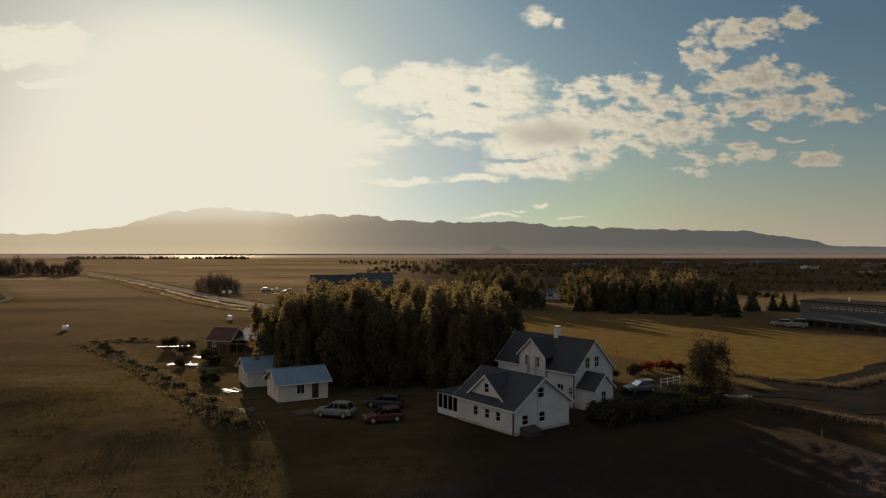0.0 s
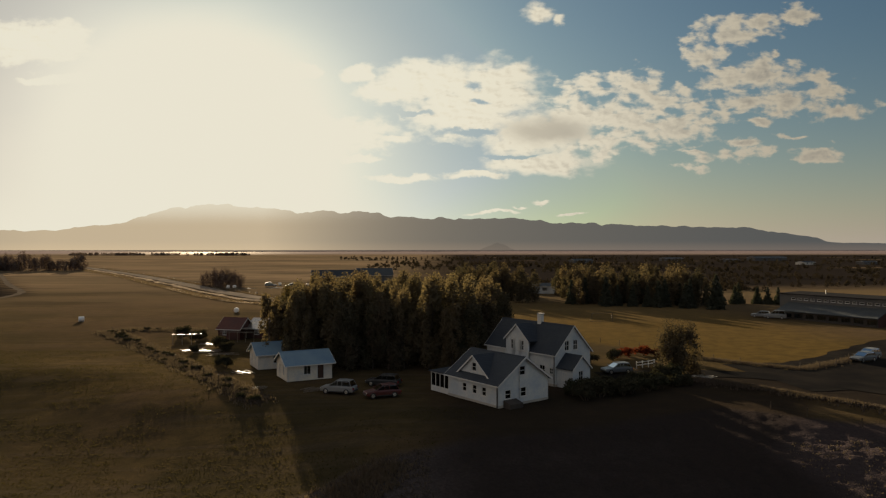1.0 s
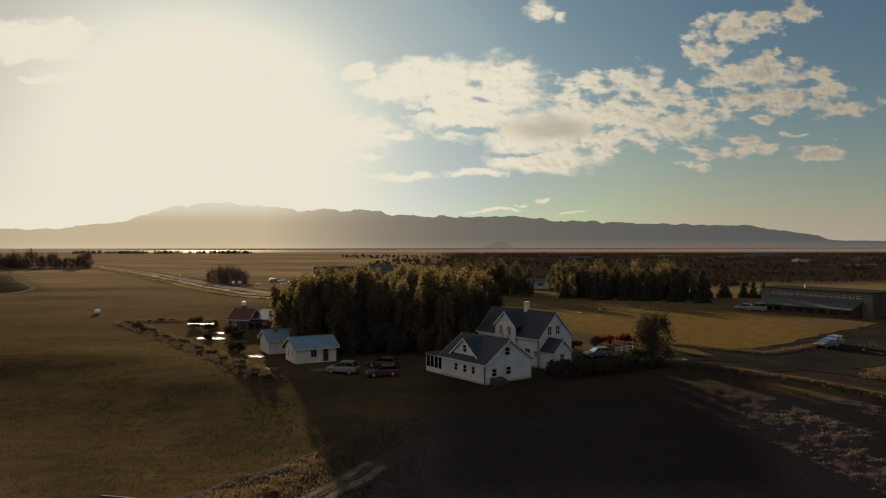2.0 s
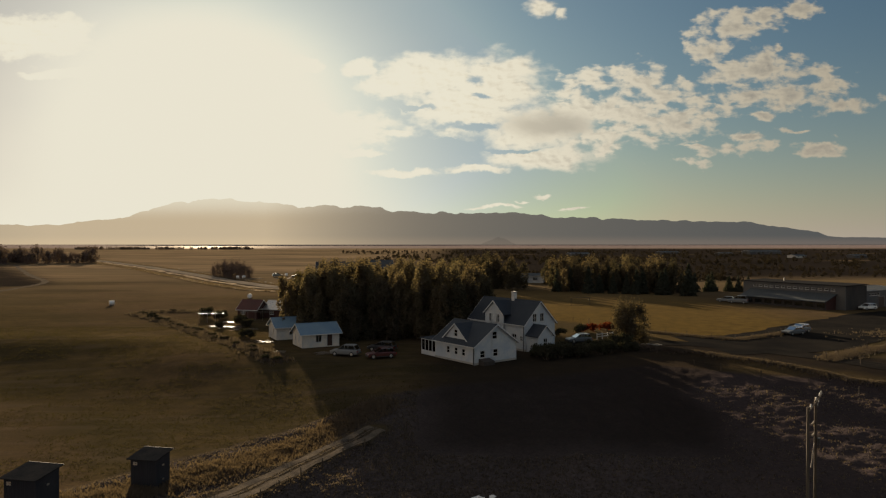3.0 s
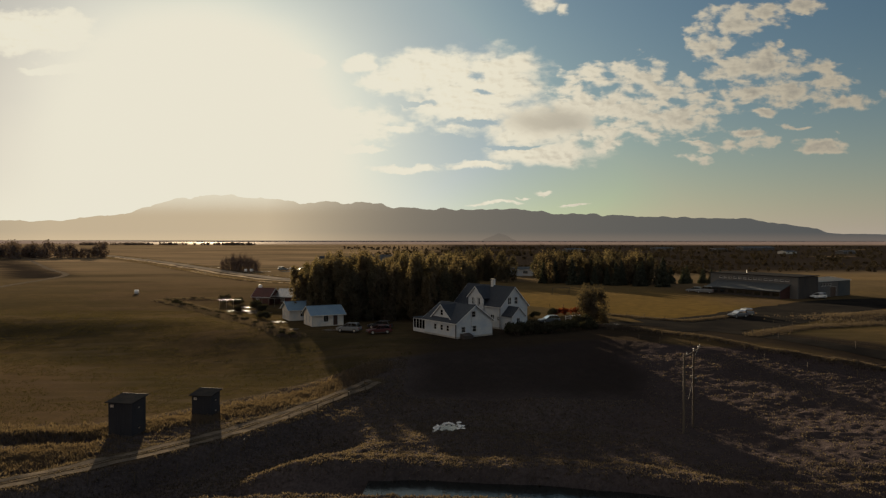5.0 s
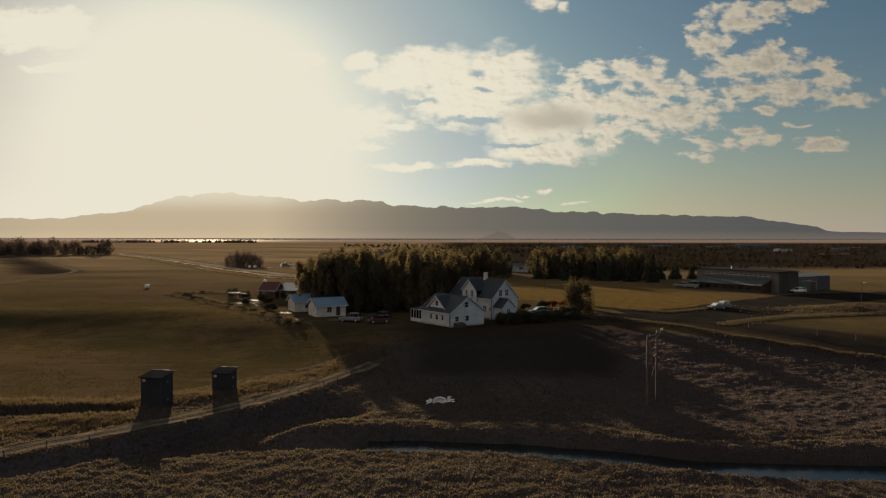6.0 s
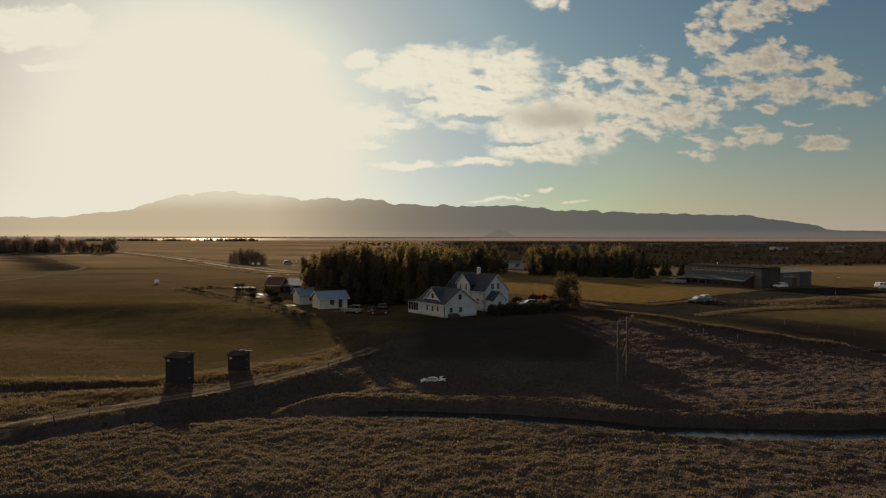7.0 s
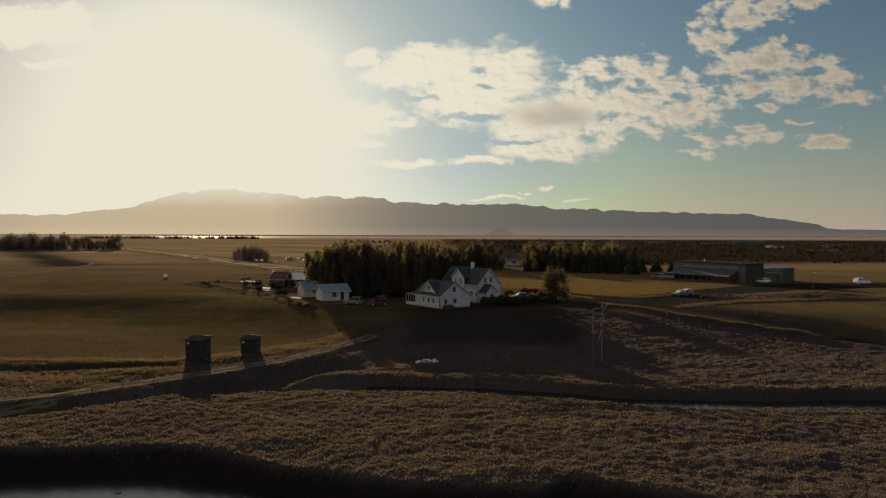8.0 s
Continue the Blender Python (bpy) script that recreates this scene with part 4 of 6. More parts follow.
# ---- trees, shrubs and grass ----
def leaf_mesh(name, pts, size, mat, rng, long=1.0, up=0.0, out=None):
    """Many small tilted leaf clumps, each a bent pair of triangles."""
    n = len(pts)
    a = rng.normal(size=(n, 3))
    a[:, 2] += up
    a /= np.linalg.norm(a, axis=1)[:, None]
    b = np.cross(a, rng.normal(size=(n, 3)))
    b /= np.linalg.norm(b, axis=1)[:, None]
    if out is not None:
        # leaves on the outside of a lobe lie across its surface
        face = out + rng.normal(0, 0.8, (n, 3))
        face /= np.linalg.norm(face, axis=1)[:, None]
        a = np.cross(face, rng.normal(size=(n, 3)))
        a /= np.linalg.norm(a, axis=1)[:, None]
        b = np.cross(face, a)
    c = np.cross(a, b)
    s = (size * rng.uniform(0.55, 1.35, n))[:, None]
    v = np.stack([pts - a * s * long * 0.5, pts + b * s * 0.42 + c * s * 0.12, pts + a * s * long * 0.5, pts - b * s * 0.42 + c * s * 0.12], 1).reshape(-1, 3)
    i = np.arange(n) * 4
    f = np.stack([i, i + 1, i + 2, i, i + 2, i + 3], 1).reshape(-1, 3)
    me = bpy.data.meshes.new(name)
    me.vertices.add(len(v))
    me.vertices.foreach_set("co", v.ravel())
    me.loops.add(f.size)
    me.loops.foreach_set("vertex_index", f.ravel())
    me.polygons.add(len(f))
    me.polygons.foreach_set("loop_start", np.arange(0, f.size, 3))
    me.update(calc_edges=True)
    me.materials.append(mat)
    return me


def broadleaf(name, seed, tall, wide, leaves, size, mat, label, low=0.12, group=""):
    """A tapered trunk that forks into limbs, and a crown of many lobes of leaves."""
    rng = np.random.default_rng(seed)
    t = thing(name, Matrix(), label, "tree", group)
    b = Block()
    p, r = Vector((0, 0, -0.3)), 0.017 * tall
    lobes = []
    for k in range(7):
        q = p + Vector((rng.uniform(-0.03, 0.03) * tall, rng.uniform(-0.03, 0.03) * tall, tall * 0.93 / 7))
        b.tube(p, q, r, r * 0.82, 7, False)
        p, r = q, r * 0.82
        if k >= 1:
            for _ in range(3):
                ang, reach = rng.uniform(0, 6.28), wide * rng.uniform(0.5, 0.95) * math.sin(math.pi * min(0.97, (k + 1.2) / 8.2)) ** 0.6
                e = p + Vector((math.cos(ang) * reach, math.sin(ang) * reach, tall * rng.uniform(0.06, 0.17)))
                b.tube(p, p.lerp(e, 0.5) + Vector((0, 0, 0.02 * tall)), r * 0.5, r * 0.3, 5, False)
                b.tube(p.lerp(e, 0.5) + Vector((0, 0, 0.02 * tall)), e, r * 0.3, r * 0.1, 5, False)
                lobes.append((e, wide * rng.uniform(0.22, 0.42)))
    lobes.append((Vector((p.x, p.y, tall * 0.93)), wide * 0.22))
    for _ in range(4):
        ang = rng.uniform(0, 6.28)
        lobes.append((Vector((p.x + math.cos(ang) * wide * 0.4, p.y + math.sin(ang) * wide * 0.4, tall * rng.uniform(0.8, 0.95))), wide * 0.17))
    for _ in range(5):
        ang, rr = rng.uniform(0, 6.28), wide * rng.uniform(0.3, 0.8)
        lobes.append((Vector((math.cos(ang) * rr, math.sin(ang) * rr, tall * rng.uniform(low, 0.3))), wide * rng.uniform(0.25, 0.45)))
    part("trunk", b, BARK, t)
    w = np.array([l[1] ** 2 for l in lobes])
    pick = rng.choice(len(lobes), leaves, p=w / w.sum())
    c = np.array([tuple(l[0]) for l in lobes])[pick]
    rad = np.array([l[1] for l in lobes])[pick]
    d = rng.normal(size=(leaves, 3))
    d /= np.linalg.norm(d, axis=1)[:, None]
    pts = c + d * (rad * rng.uniform(0.3, 1.2, leaves))[:, None] * np.array([1, 1, 2.1])
    pts[:, 2] = np.maximum(pts[:, 2], 0.05)
    o = new("crown", leaf_mesh("crown", pts, size, mat, rng, out=d + np.array([0, 0, 0.15])))
    o.parent = t
    return t


def spruce(name, seed, tall, wide, label, group=""):
    """A straight trunk with drooping whorls of twigs."""
    rng = np.random.default_rng(seed)
    t = thing(name, Matrix(), label, "tree", group)
    part("trunk", Block().tube((0, 0, -0.3), (0, 0, tall * 0.98), 0.018 * tall, 0.01, 7, False), BARK, t)
    pts = []
    z = tall * 0.06
    while z < tall:
        f = 1 - z / tall
        reach = wide * (f ** 0.8) * rng.uniform(0.8, 1.15)
        for k in range(int(6 + 7 * f)):
            ang = rng.uniform(0, 6.28)
            for s in np.arange(0.12, 1.0, 0.35 / max(0.5, reach)):
                for _ in range(3):
                    pts.append((math.cos(ang) * reach * s + rng.normal() * 0.1, math.sin(ang) * reach * s + rng.normal() * 0.1, z - reach * s * 0.28 + rng.normal() * 0.1))
        z += tall * rng.uniform(0.035, 0.06)
    o = new("crown", leaf_mesh("crown", np.array(pts), 0.5 * tall / 8, NEEDLE, rng, 1.4))
    o.parent = t
    return t


def shrub(name, seed, tall, wide, leaves, size, mat, label, group=""):
    rng = np.random.default_rng(seed)
    t = thing(name, Matrix(), label, "shrub", group)
    b = Block()
    lobes = []
    for _ in range(9):
        ang, rr = rng.uniform(0, 6.28), wide * rng.uniform(0.15, 0.75)
        e = Vector((math.cos(ang) * rr, math.sin(ang) * rr, tall * rng.uniform(0.35, 0.8)))
        b.tube((e.x * 0.2, e.y * 0.2, -0.15), e, 0.035, 0.012, 5, False)
        lobes.append((e, wide * rng.uniform(0.25, 0.45)))
    part("stems", b, BARK, t)
    pick = rng.integers(0, len(lobes), leaves)
    c, rad = np.array([tuple(l[0]) for l in lobes])[pick], np.array([l[1] for l in lobes])[pick]
    d = rng.normal(size=(leaves, 3))
    d /= np.linalg.norm(d, axis=1)[:, None]
    pts = c + d * (rad * rng.uniform(0.3, 1.1, leaves))[:, None] * np.array([1, 1, tall / wide * 0.9])
    pts[:, 2] = np.maximum(pts[:, 2], 0.03)
    o = new("leaves", leaf_mesh("leaves", pts, size, mat, rng, out=d))
    o.parent = t
    return t


def plant(ob, x, y, turn=0.0, size=1.0, sink=0.0):
    return copy_thing(ob, pose(x, y, z_at(x, y) - sink, 0, 0, turn) @ Matrix.Diagonal((size, size, size, 1)))


def put(ob, x, y, turn=0.0, size=1.0, sink=0.0):
    """Stands the first of a kind at its place."""
    ob.matrix_basis = pose(x, y, z_at(x, y) - sink, 0, 0, turn) @ Matrix.Diagonal((size, size, size, 1))
    return ob


def scatter(kinds, places, rng, lo=0.85, hi=1.15):
    """Stands trees of the kinds at the places; the first of each kind is used too."""
    used = set()
    for i, (x, y) in enumerate(places):
        k = kinds[int(rng.integers(0, len(kinds)))] if i >= len(kinds) else kinds[i]
        turn, s = float(rng.uniform(0, 360)), float(rng.uniform(lo, hi))
        if k in used:
            # a kind that stands already is copied at its unscaled size
            base = k.matrix_basis.copy()
            k.matrix_basis = Matrix()
            plant(k, x, y, turn, s)
            k.matrix_basis = base
        else:
            put(k, x, y, turn, s)
            used.add(k)


def tufts(name, xs, ys, mat, label, tall, blades=5, seed=1, wide=0.12):
    """Grass tufts: narrow bent blades, standing on the ground."""
    rng = np.random.default_rng(seed)
    n = len(xs)
    z = height(xs, ys)
    P = np.stack([xs, ys, z - 0.03], 1)
    P = np.repeat(P, blades, 0) + np.concatenate([rng.normal(0, wide, (n * blades, 2)), np.zeros((n * blades, 1))], 1)
    m = len(P)
    ang = rng.uniform(0, 6.28, m)
    h = tall * rng.uniform(0.5, 1.4, m)
    lean = rng.normal(0, 0.35, (m, 2)) * h[:, None]
    w = 0.035 + 0.06 * rng.uniform(0, 1, m)
    side = np.stack([np.cos(ang) * w, np.sin(ang) * w, np.zeros(m)], 1)
    tip = P + np.stack([lean[:, 0], lean[:, 1], h], 1)
    v = np.stack([P - side, P + side, tip], 1).reshape(-1, 3)
    f = np.arange(m * 3).reshape(-1, 3)
    me = bpy.data.meshes.new(name)
    me.vertices.add(len(v))
    me.vertices.foreach_set("co", v.ravel())
    me.loops.add(f.size)
    me.loops.foreach_set("vertex_index", f.ravel())
    me.polygons.add(len(f))
    me.polygons.foreach_set("loop_start", np.arange(0, f.size, 3))
    me.update(calc_edges=True)
    me.materials.append(mat)
    return tagged(new(name, me), label, "grass", kind="stuff")


# ---- the farmhouse, the cottage before it and the sheds ----
TURN = -52.8
AXIS, CROSS = Vector((-0.604, 0.797)), Vector((0.797, 0.604))


def build_cottage():
    L, W, eave, ridge = 8.9, 7.7, 2.55, 5.15
    o = Vector((6.55, 62.7)) + AXIS * L
    win = [("front", (2.65, 3.4, 0.9, 1.9)), ("front", (4.45, 5.2, 0.9, 1.9)), ("front", (6.1, 6.85, 0.9, 1.9)),
           ("end1", (1.0, 1.9, 0.8, 1.8)), ("end1", (3.35, 4.25, 0.8, 1.85)), ("end1", (3.2, 4.1, 3.2, 4.25))]
    h = gable_house("cottage", pose(o.x, o.y, 0.05, 0, 0, TURN), L, W, eave, ridge, win, WHITE_CLAD, DARK_ROOF,
                    "white clad single-storey cottage with dark blue sheet roof", "house", bars=(0, 1))
    k = (ridge - eave) / (W / 2)
    cross_gable(h, 1.3, 6.9, 0.55, eave + 0.25, ridge - 0.1, eave, k, WHITE_CLAD, DARK_ROOF, [(2.4, 3.2, 3.3, 4.3)], eave - 0.1, 0.25, (0, 1))
    # glazed porch at the far end
    b = Block().box(-3.6, 0, 0.1, 0.2, -0.3, 0.6).box(-3.6, -3.5, 0.2, 3.2, -0.3, 0.6).box(-3.6, 0, 3.2, 3.3, -0.3, 2.3)
    part("porch_base", b, WHITE, h)
    b = Block()
    for x in (-3.6, -2.72, -1.84, -0.96, -0.1):
        b.box(x, x + 0.1, 0.1, 0.2, 0.6, 2.15)
    for y in (1.2, 2.2, 3.1):
        b.box(-3.6, -3.5, y, y + 0.1, 0.6, 2.15)
    b.box(-3.6, 0, 0.1, 0.2, 2.15, 2.3).box(-3.6, -3.5, 0.2, 3.2, 2.15, 2.3)
    frame_ob = part("porch_frame", b, WHITE, h)
    for x in (-3.5, -2.62, -1.74, -0.86):
        part("pane", Block().box(x, x + 0.78, 0.14, 0.148, 0.6, 2.15), GLASS, frame_ob).visible_shadow = False
    for y in (0.2, 1.3, 2.3):
        part("pane", Block().box(-3.56, -3.552, y, y + 0.9, 0.6, 2.15), GLASS, frame_ob).visible_shadow = False
    part("porch_roof", Block().slab([(-3.85, -0.15, 2.38), (0, -0.15, 2.42), (0, 3.45, 2.5), (-3.85, 3.45, 2.46)], 0.08), DARK_ROOF, h)
    part("downpipe", Block().tube((L - 0.1, -0.1, 0.0), (L - 0.1, -0.1, 2.4), 0.07), DARK_METAL, h, "dark downpipe at the corner")
    part("downpipe", Block().tube((L + 0.1, 3.05, 0.0), (L + 0.1, 3.05, 4.6), 0.03), GALV, h)
    part("plinth", Block().box(-0.02, L + 0.02, -0.02, W + 0.02, -0.5, 0.22), CONCRETE, h)
    # dark box added by the gable in place of round bushes
    part("cellar_hatch", Block().slab([(L + 0.05, 0.7, 0.75), (L + 1.2, 0.7, 0.45), (L + 1.2, 2.6, 0.45), (L + 0.05, 2.6, 0.75)], 0.9), DARK_WOOD, h)


def build_farmhouse():
    L, W, eave, ridge = 13.0, 6.6, 4.1, 7.4
    o = Vector((17.3, 76.3)) - CROSS * (W / 2) + AXIS * L
    win = [("end1", (1.75, 2.6, 4.35, 5.65)), ("end1", (3.35, 4.2, 4.35, 5.65)), ("end1", (4.5, 5.3, 1.2, 2.5)),
           ("front", (10.2, 11.2, 1.3, 2.5)), ("front", (12.0, 12.6, 1.5, 2.3)), ("front", (1.4, 2.4, 1.3, 2.5))]
    h = gable_house("farmhouse", pose(o.x, o.y, 0.0, 0, 0, TURN), L, W, eave, ridge, win, WHITE_CLAD, DARK_ROOF,
                    "tall white clad farmhouse with steep dark roof and chimney", "house", over=0.25)
    k = (ridge - eave) / (W / 2)
    cross_gable(h, 4.3, 8.6, -0.35, 5.4, 7.3, eave, k, WHITE_CLAD, DARK_ROOF, [(0.95, 1.75, 4.0, 5.3), (2.6, 3.4, 4.0, 5.3), (1.3, 2.9, 1.2, 2.4)], -0.3)
    part("chimney", Block().box(6.9, 7.5, W / 2 - 0.3, W / 2 + 0.3, ridge - 0.5, ridge + 1.15), WHITE, h)
    part("chimney_cap", Block().box(6.84, 7.56, W / 2 - 0.36, W / 2 + 0.36, ridge + 1.15, ridge + 1.28), CONCRETE, h)
    part("downpipe", Block().tube((L - 0.1, -0.1, 0.0), (L - 0.1, -0.1, 4.0), 0.05), DARK_METAL, h, "dark downpipe at the corner")
    part("plinth", Block().box(-0.02, L + 0.02, -0.02, W + 0.02, -0.5, 0.3), CONCRETE, h)
    # entrance annex on the gable: ridge out along x
    x0, y0, w, e, r = L + 0.01, 0.35, 3.1, 2.6, 4.05
    wm = pose(x0 + 2.6, y0, 0, 0, 0, 90)
    a = part("annex_wall", wall_block(wm, w, [(0, e), (w / 2, r), (w, e)], [(1.1, 1.95, 0.9, 2.2)], 0.18), WHITE_CLAD, h)
    fill_window(h, wm, (1.1, 1.95, 0.9, 2.2), (1, 1))
    for y in (y0, y0 + w - 0.18):
        part("annex_wall", Block().box(x0, x0 + 2.42, y, y + 0.18, -0.3, e), WHITE_CLAD, h)
    fill_window(h, pose(x0, y0 - 0.06, 0), (0.9, 1.6, 1.0, 2.0), (1, 1))
    kk = (r - e) / (w / 2)
    part("annex_roof", Block().slab([(x0, y0 - 0.25, e - kk * 0.25 + 0.1), (x0 + 2.85, y0 - 0.25, e - kk * 0.25 + 0.1), (x0 + 2.85, y0 + w / 2, r + 0.1), (x0, y0 + w / 2, r + 0.1)], 0.1)
         .slab([(x0, y0 + w / 2, r + 0.1), (x0 + 2.85, y0 + w / 2, r + 0.1), (x0 + 2.85, y0 + w + 0.25, e - kk * 0.25 + 0.1), (x0, y0 + w + 0.25, e - kk * 0.25 + 0.1)], 0.1), DARK_ROOF, h)
    for ya, yb in ((y0 - 0.25, y0 + w / 2), (y0 + w + 0.25, y0 + w / 2)):
        za, x = e - kk * 0.25 + 0.12, x0 + 2.85
        part("bargeboard", Block().solid([(x, ya, za), (x + 0.03, ya, za), (x + 0.03, yb, r + 0.12), (x, yb, r + 0.12), (x, ya, za - 0.2), (x + 0.03, ya, za - 0.2), (x + 0.03, yb, r - 0.08), (x, yb, r - 0.08)],
                                         [(0, 1, 2, 3), (7, 6, 5, 4), (0, 4, 5, 1), (1, 5, 6, 2), (2, 6, 7, 3), (3, 7, 4, 0)]), WHITE, h)


def build_sheds():
    for (x, y), lab in (((-19.75, 77.6), "cream garden cabin with pale blue sheet roof and brown door"), ((-25.9, 86.5), "cream garden cabin with pale blue roof behind its twin")):
        win = [("front", (2.2, 3.2, 0.75, 1.95)), ("end0", (1.25, 1.8, 0.7, 1.9)), ("end0", (3.1, 3.65, 0.7, 1.9)), ("back", (2.0, 3.4, 0.8, 1.9)), ("end1", (2.0, 3.2, 0.8, 1.9))]
        h = gable_house("garden_cabin", pose(x, y, 0.0, 0, 0, 28.0), 6.1, 5.2, 2.2, 3.5, win, CREAM_CLAD, BLUE_ROOF, lab, "cabin", over=0.4,
                        doors=[("front", (4.05, 5.0, 0.12, 2.08))], bars=(1, 0), group="garden cabins")
        part("plinth", Block().box(0.1, 6.0, 0.1, 5.1, -0.4, 0.02), CONCRETE, h)
    # the older dark red sheds by the vegetable garden
    h = gable_house("garden_shed", pose(-42.3, 119.5, 0.0, 0, 0, -14.0), 4.6, 5.0, 2.1, 3.9, [("front", (1.0, 1.8, 0.9, 1.7))], RED_WALL, RED_ROOF,
                    "dark red wooden shed with worn red sheet roof", "shed", over=0.3, doors=[("end1", (1.6, 2.5, 0.1, 2.0))])
    h = gable_house("garden_shed", pose(-37.0, 121.0, 0.0, 0, 0, -14.0), 4.4, 5.4, 2.0, 3.6, [("front", (1.4, 2.4, 0.8, 1.6))], RED_WALL, GALV,
                    "dark red lean shed with bright galvanised roof", "shed", over=0.3, doors=[("end0", (1.0, 1.9, 0.1, 1.9))])
    # canopy added to throw the glint that the pitched roof doesn't give
    part("canopy", Block().slab([(-1.2, -2.4, 2.1), (1.4, -2.4, 2.1), (1.4, -0.45, 2.16), (-1.2, -0.45, 2.16)], 0.05), GALV, h, "added flat galvanised canopy that catches the sun's glint")
    for px in (-1.1, 1.3):
        part("canopy_post", Block().tube((px, -2.3, -0.3), (px, -2.3, 2.06), 0.05), POST_WOOD, h)


def build_long_building():
    """The long hall with a lower roof along its front, and a second block round the corner."""
    g = thing("community_hall", pose(86.6, 162.7, -0.2, 0, 0, -62.0), "long grey hall with low sheet roof along its front", "building")
    L, D, H = 29.0, 8.5, 6.1
    wm = pose(0, 0, 0)
    high = [(3.2 + i * 1.7, 4.3 + i * 1.7, 4.75, 5.25) for i in range(14)]
    part("wall", wall_block(wm, L, [(0, H), (L, H)], high, 0.25), GREY_WALL, g)
    for q in high:
        fill_window(g, wm, q, (0, 0))
    for wx, turn in ((0, -90), (L, 90)):
        m = pose(0, D + 0.25, 0, 0, 0, -90) if turn < 0 else pose(L, 0.26, 0, 0, 0, 90)
        part("wall", wall_block(m, D - 0.02, [(0, H), (D, H)], [], 0.25), DARK_WOOD, g, "dark boarded end wall")
    part("wall", wall_block(pose(L - 0.26, D + 0.25, 0, 0, 0, 180), L - 0.52, [(0, H), (L, H)], [], 0.25), GREY_WALL, g)
    part("roof", Block().slab([(-0.3, -0.3, H + 0.15), (L + 0.3, -0.3, H + 0.15), (L + 0.3, D + 0.5, H + 0.35), (-0.3, D + 0.5, H + 0.35)], 0.18), FELT, g)
    part("front_roof", Block().slab([(2.4, -4.8, 2.3), (L - 2.0, -4.8, 2.3), (L - 2.0, -0.02, 4.1), (2.4, -0.02, 4.1)], 0.18), GREY_ROOF, g, "pale grey sheet lean-to roof")
    low = [(1.0 + i * 2.9, 3.2 + i * 2.9, 0.7, 1.8) for i in range(8)]
    lm = pose(3.0, -4.2, 0)
    part("wall", wall_block(lm, L - 5.4, [(0, 2.2), (L - 5.4, 2.2)], low, 0.2), DARK_WOOD, g)
    for q in low:
        fill_window(g, lm, q, (2, 0), DARK_METAL)
    for x in (3.0, L - 2.6):
        part("wall", Block().solid([(x, -4.0, -0.3), (x + 0.2, -4.0, -0.3), (x + 0.2, -0.01, -0.3), (x, -0.01, -0.3), (x, -4.0, 2.3), (x + 0.2, -4.0, 2.3), (x + 0.2, -0.01, 3.8), (x, -0.01, 3.8)],
                                   [(3, 2, 1, 0), (4, 5, 6, 7), (0, 1, 5, 4), (1, 2, 6, 5), (2, 3, 7, 6), (3, 0, 4, 7)]), RED_WALL, g)
    part("flue", Block().tube((9, 5, H), (9, 5, H + 1.1), 0.12), GALV, g)
    # the second block, its long wall in line with the hall's end
    e = Vector((100.2, 137.1)) + Vector((0.85, 0.527)) * 9.2
    win = [("front", (2.0 + i * 1.4, 3.0 + i * 1.4, 3.1, 3.7)) for i in range(4)]
    h = gable_house("storage_hall", pose(e.x, e.y, 0.0, 0, 0, 32.0), 17.0, 12.0, 4.4, 5.0, win, GREY_WALL, GREY_ROOF,
                    "grey storage hall with dark gateway and low roof", "building", over=0.2, doors=[("front", (6.6, 9.8, 0.0, 2.8))], bars=(0, 0))
    part("end_cladding", Block().box(10.8, 17.0, -0.06, -0.004, 0.0, 4.2), GREY_ROOF, h, "grey sheet cladding")


def build_far_buildings():
    gable_house("barn", pose(-62, 322, 0, 0, 0, 12), 25, 12, 3.2, 6.4, [("front", (3.0 + 4 * i, 4.2 + 4 * i, 1.0, 2.0)) for i in range(5)], DARK_WOOD, DARK_ROOF,
                "long dark barn with dark sheet roof", "barn", over=0.4)
    gable_house("barn", pose(-42, 340, 0, 0, 0, 12), 18, 11, 3.4, 6.8, [], GREY_WALL, GREY_ROOF, "grey barn with pale sheet roof behind the dark one", "barn", over=0.4)
    for x, y, l, w, e, r, turn, wall, roof, lab in (
            (32, 252, 12, 7, 2.8, 4.4, -6, WHITE_CLAD, GREY_ROOF, "white bungalow with grey roof among trees"),
            (300, 900, 29, 14, 3.0, 5.2, 24, GREY_WALL, GREY_ROOF, "far grey farm shed"),
            (352, 830, 21, 12, 2.6, 4.5, 26, GREY_WALL, GREY_ROOF, "far dull farm shed"),
            (420, 905, 60, 14, 4.0, 6.5, 24, GREY_WALL, GREY_ROOF, "far long grey greenhouse shed"),
            (372, 690, 18, 10, 2.4, 4.2, 28, CREAM_CLAD, DARK_ROOF, "far cream farmhouse with dark roof"),
            (440, 700, 21, 10, 2.4, 4.3, 24, GREY_WALL, GREY_ROOF, "far grey barn on the plain"),
            (150, 760, 26, 10, 3.2, 5.8, 24, GREY_WALL, GREY_ROOF, "far grey shed on the moor")):
        gable_house("farm_shed", pose(x, y, 0, 0, 0, turn), l, w, e, e + 0.6 * (r - e), [("front", (l * 0.2, l * 0.2 + 2, 1, 2.2)), ("front", (l * 0.6, l * 0.6 + 2, 1, 2.2))], wall, roof, lab, "farm building", over=0.3)


build_cottage()
build_farmhouse()
build_sheds()
build_long_building()
build_far_buildings()


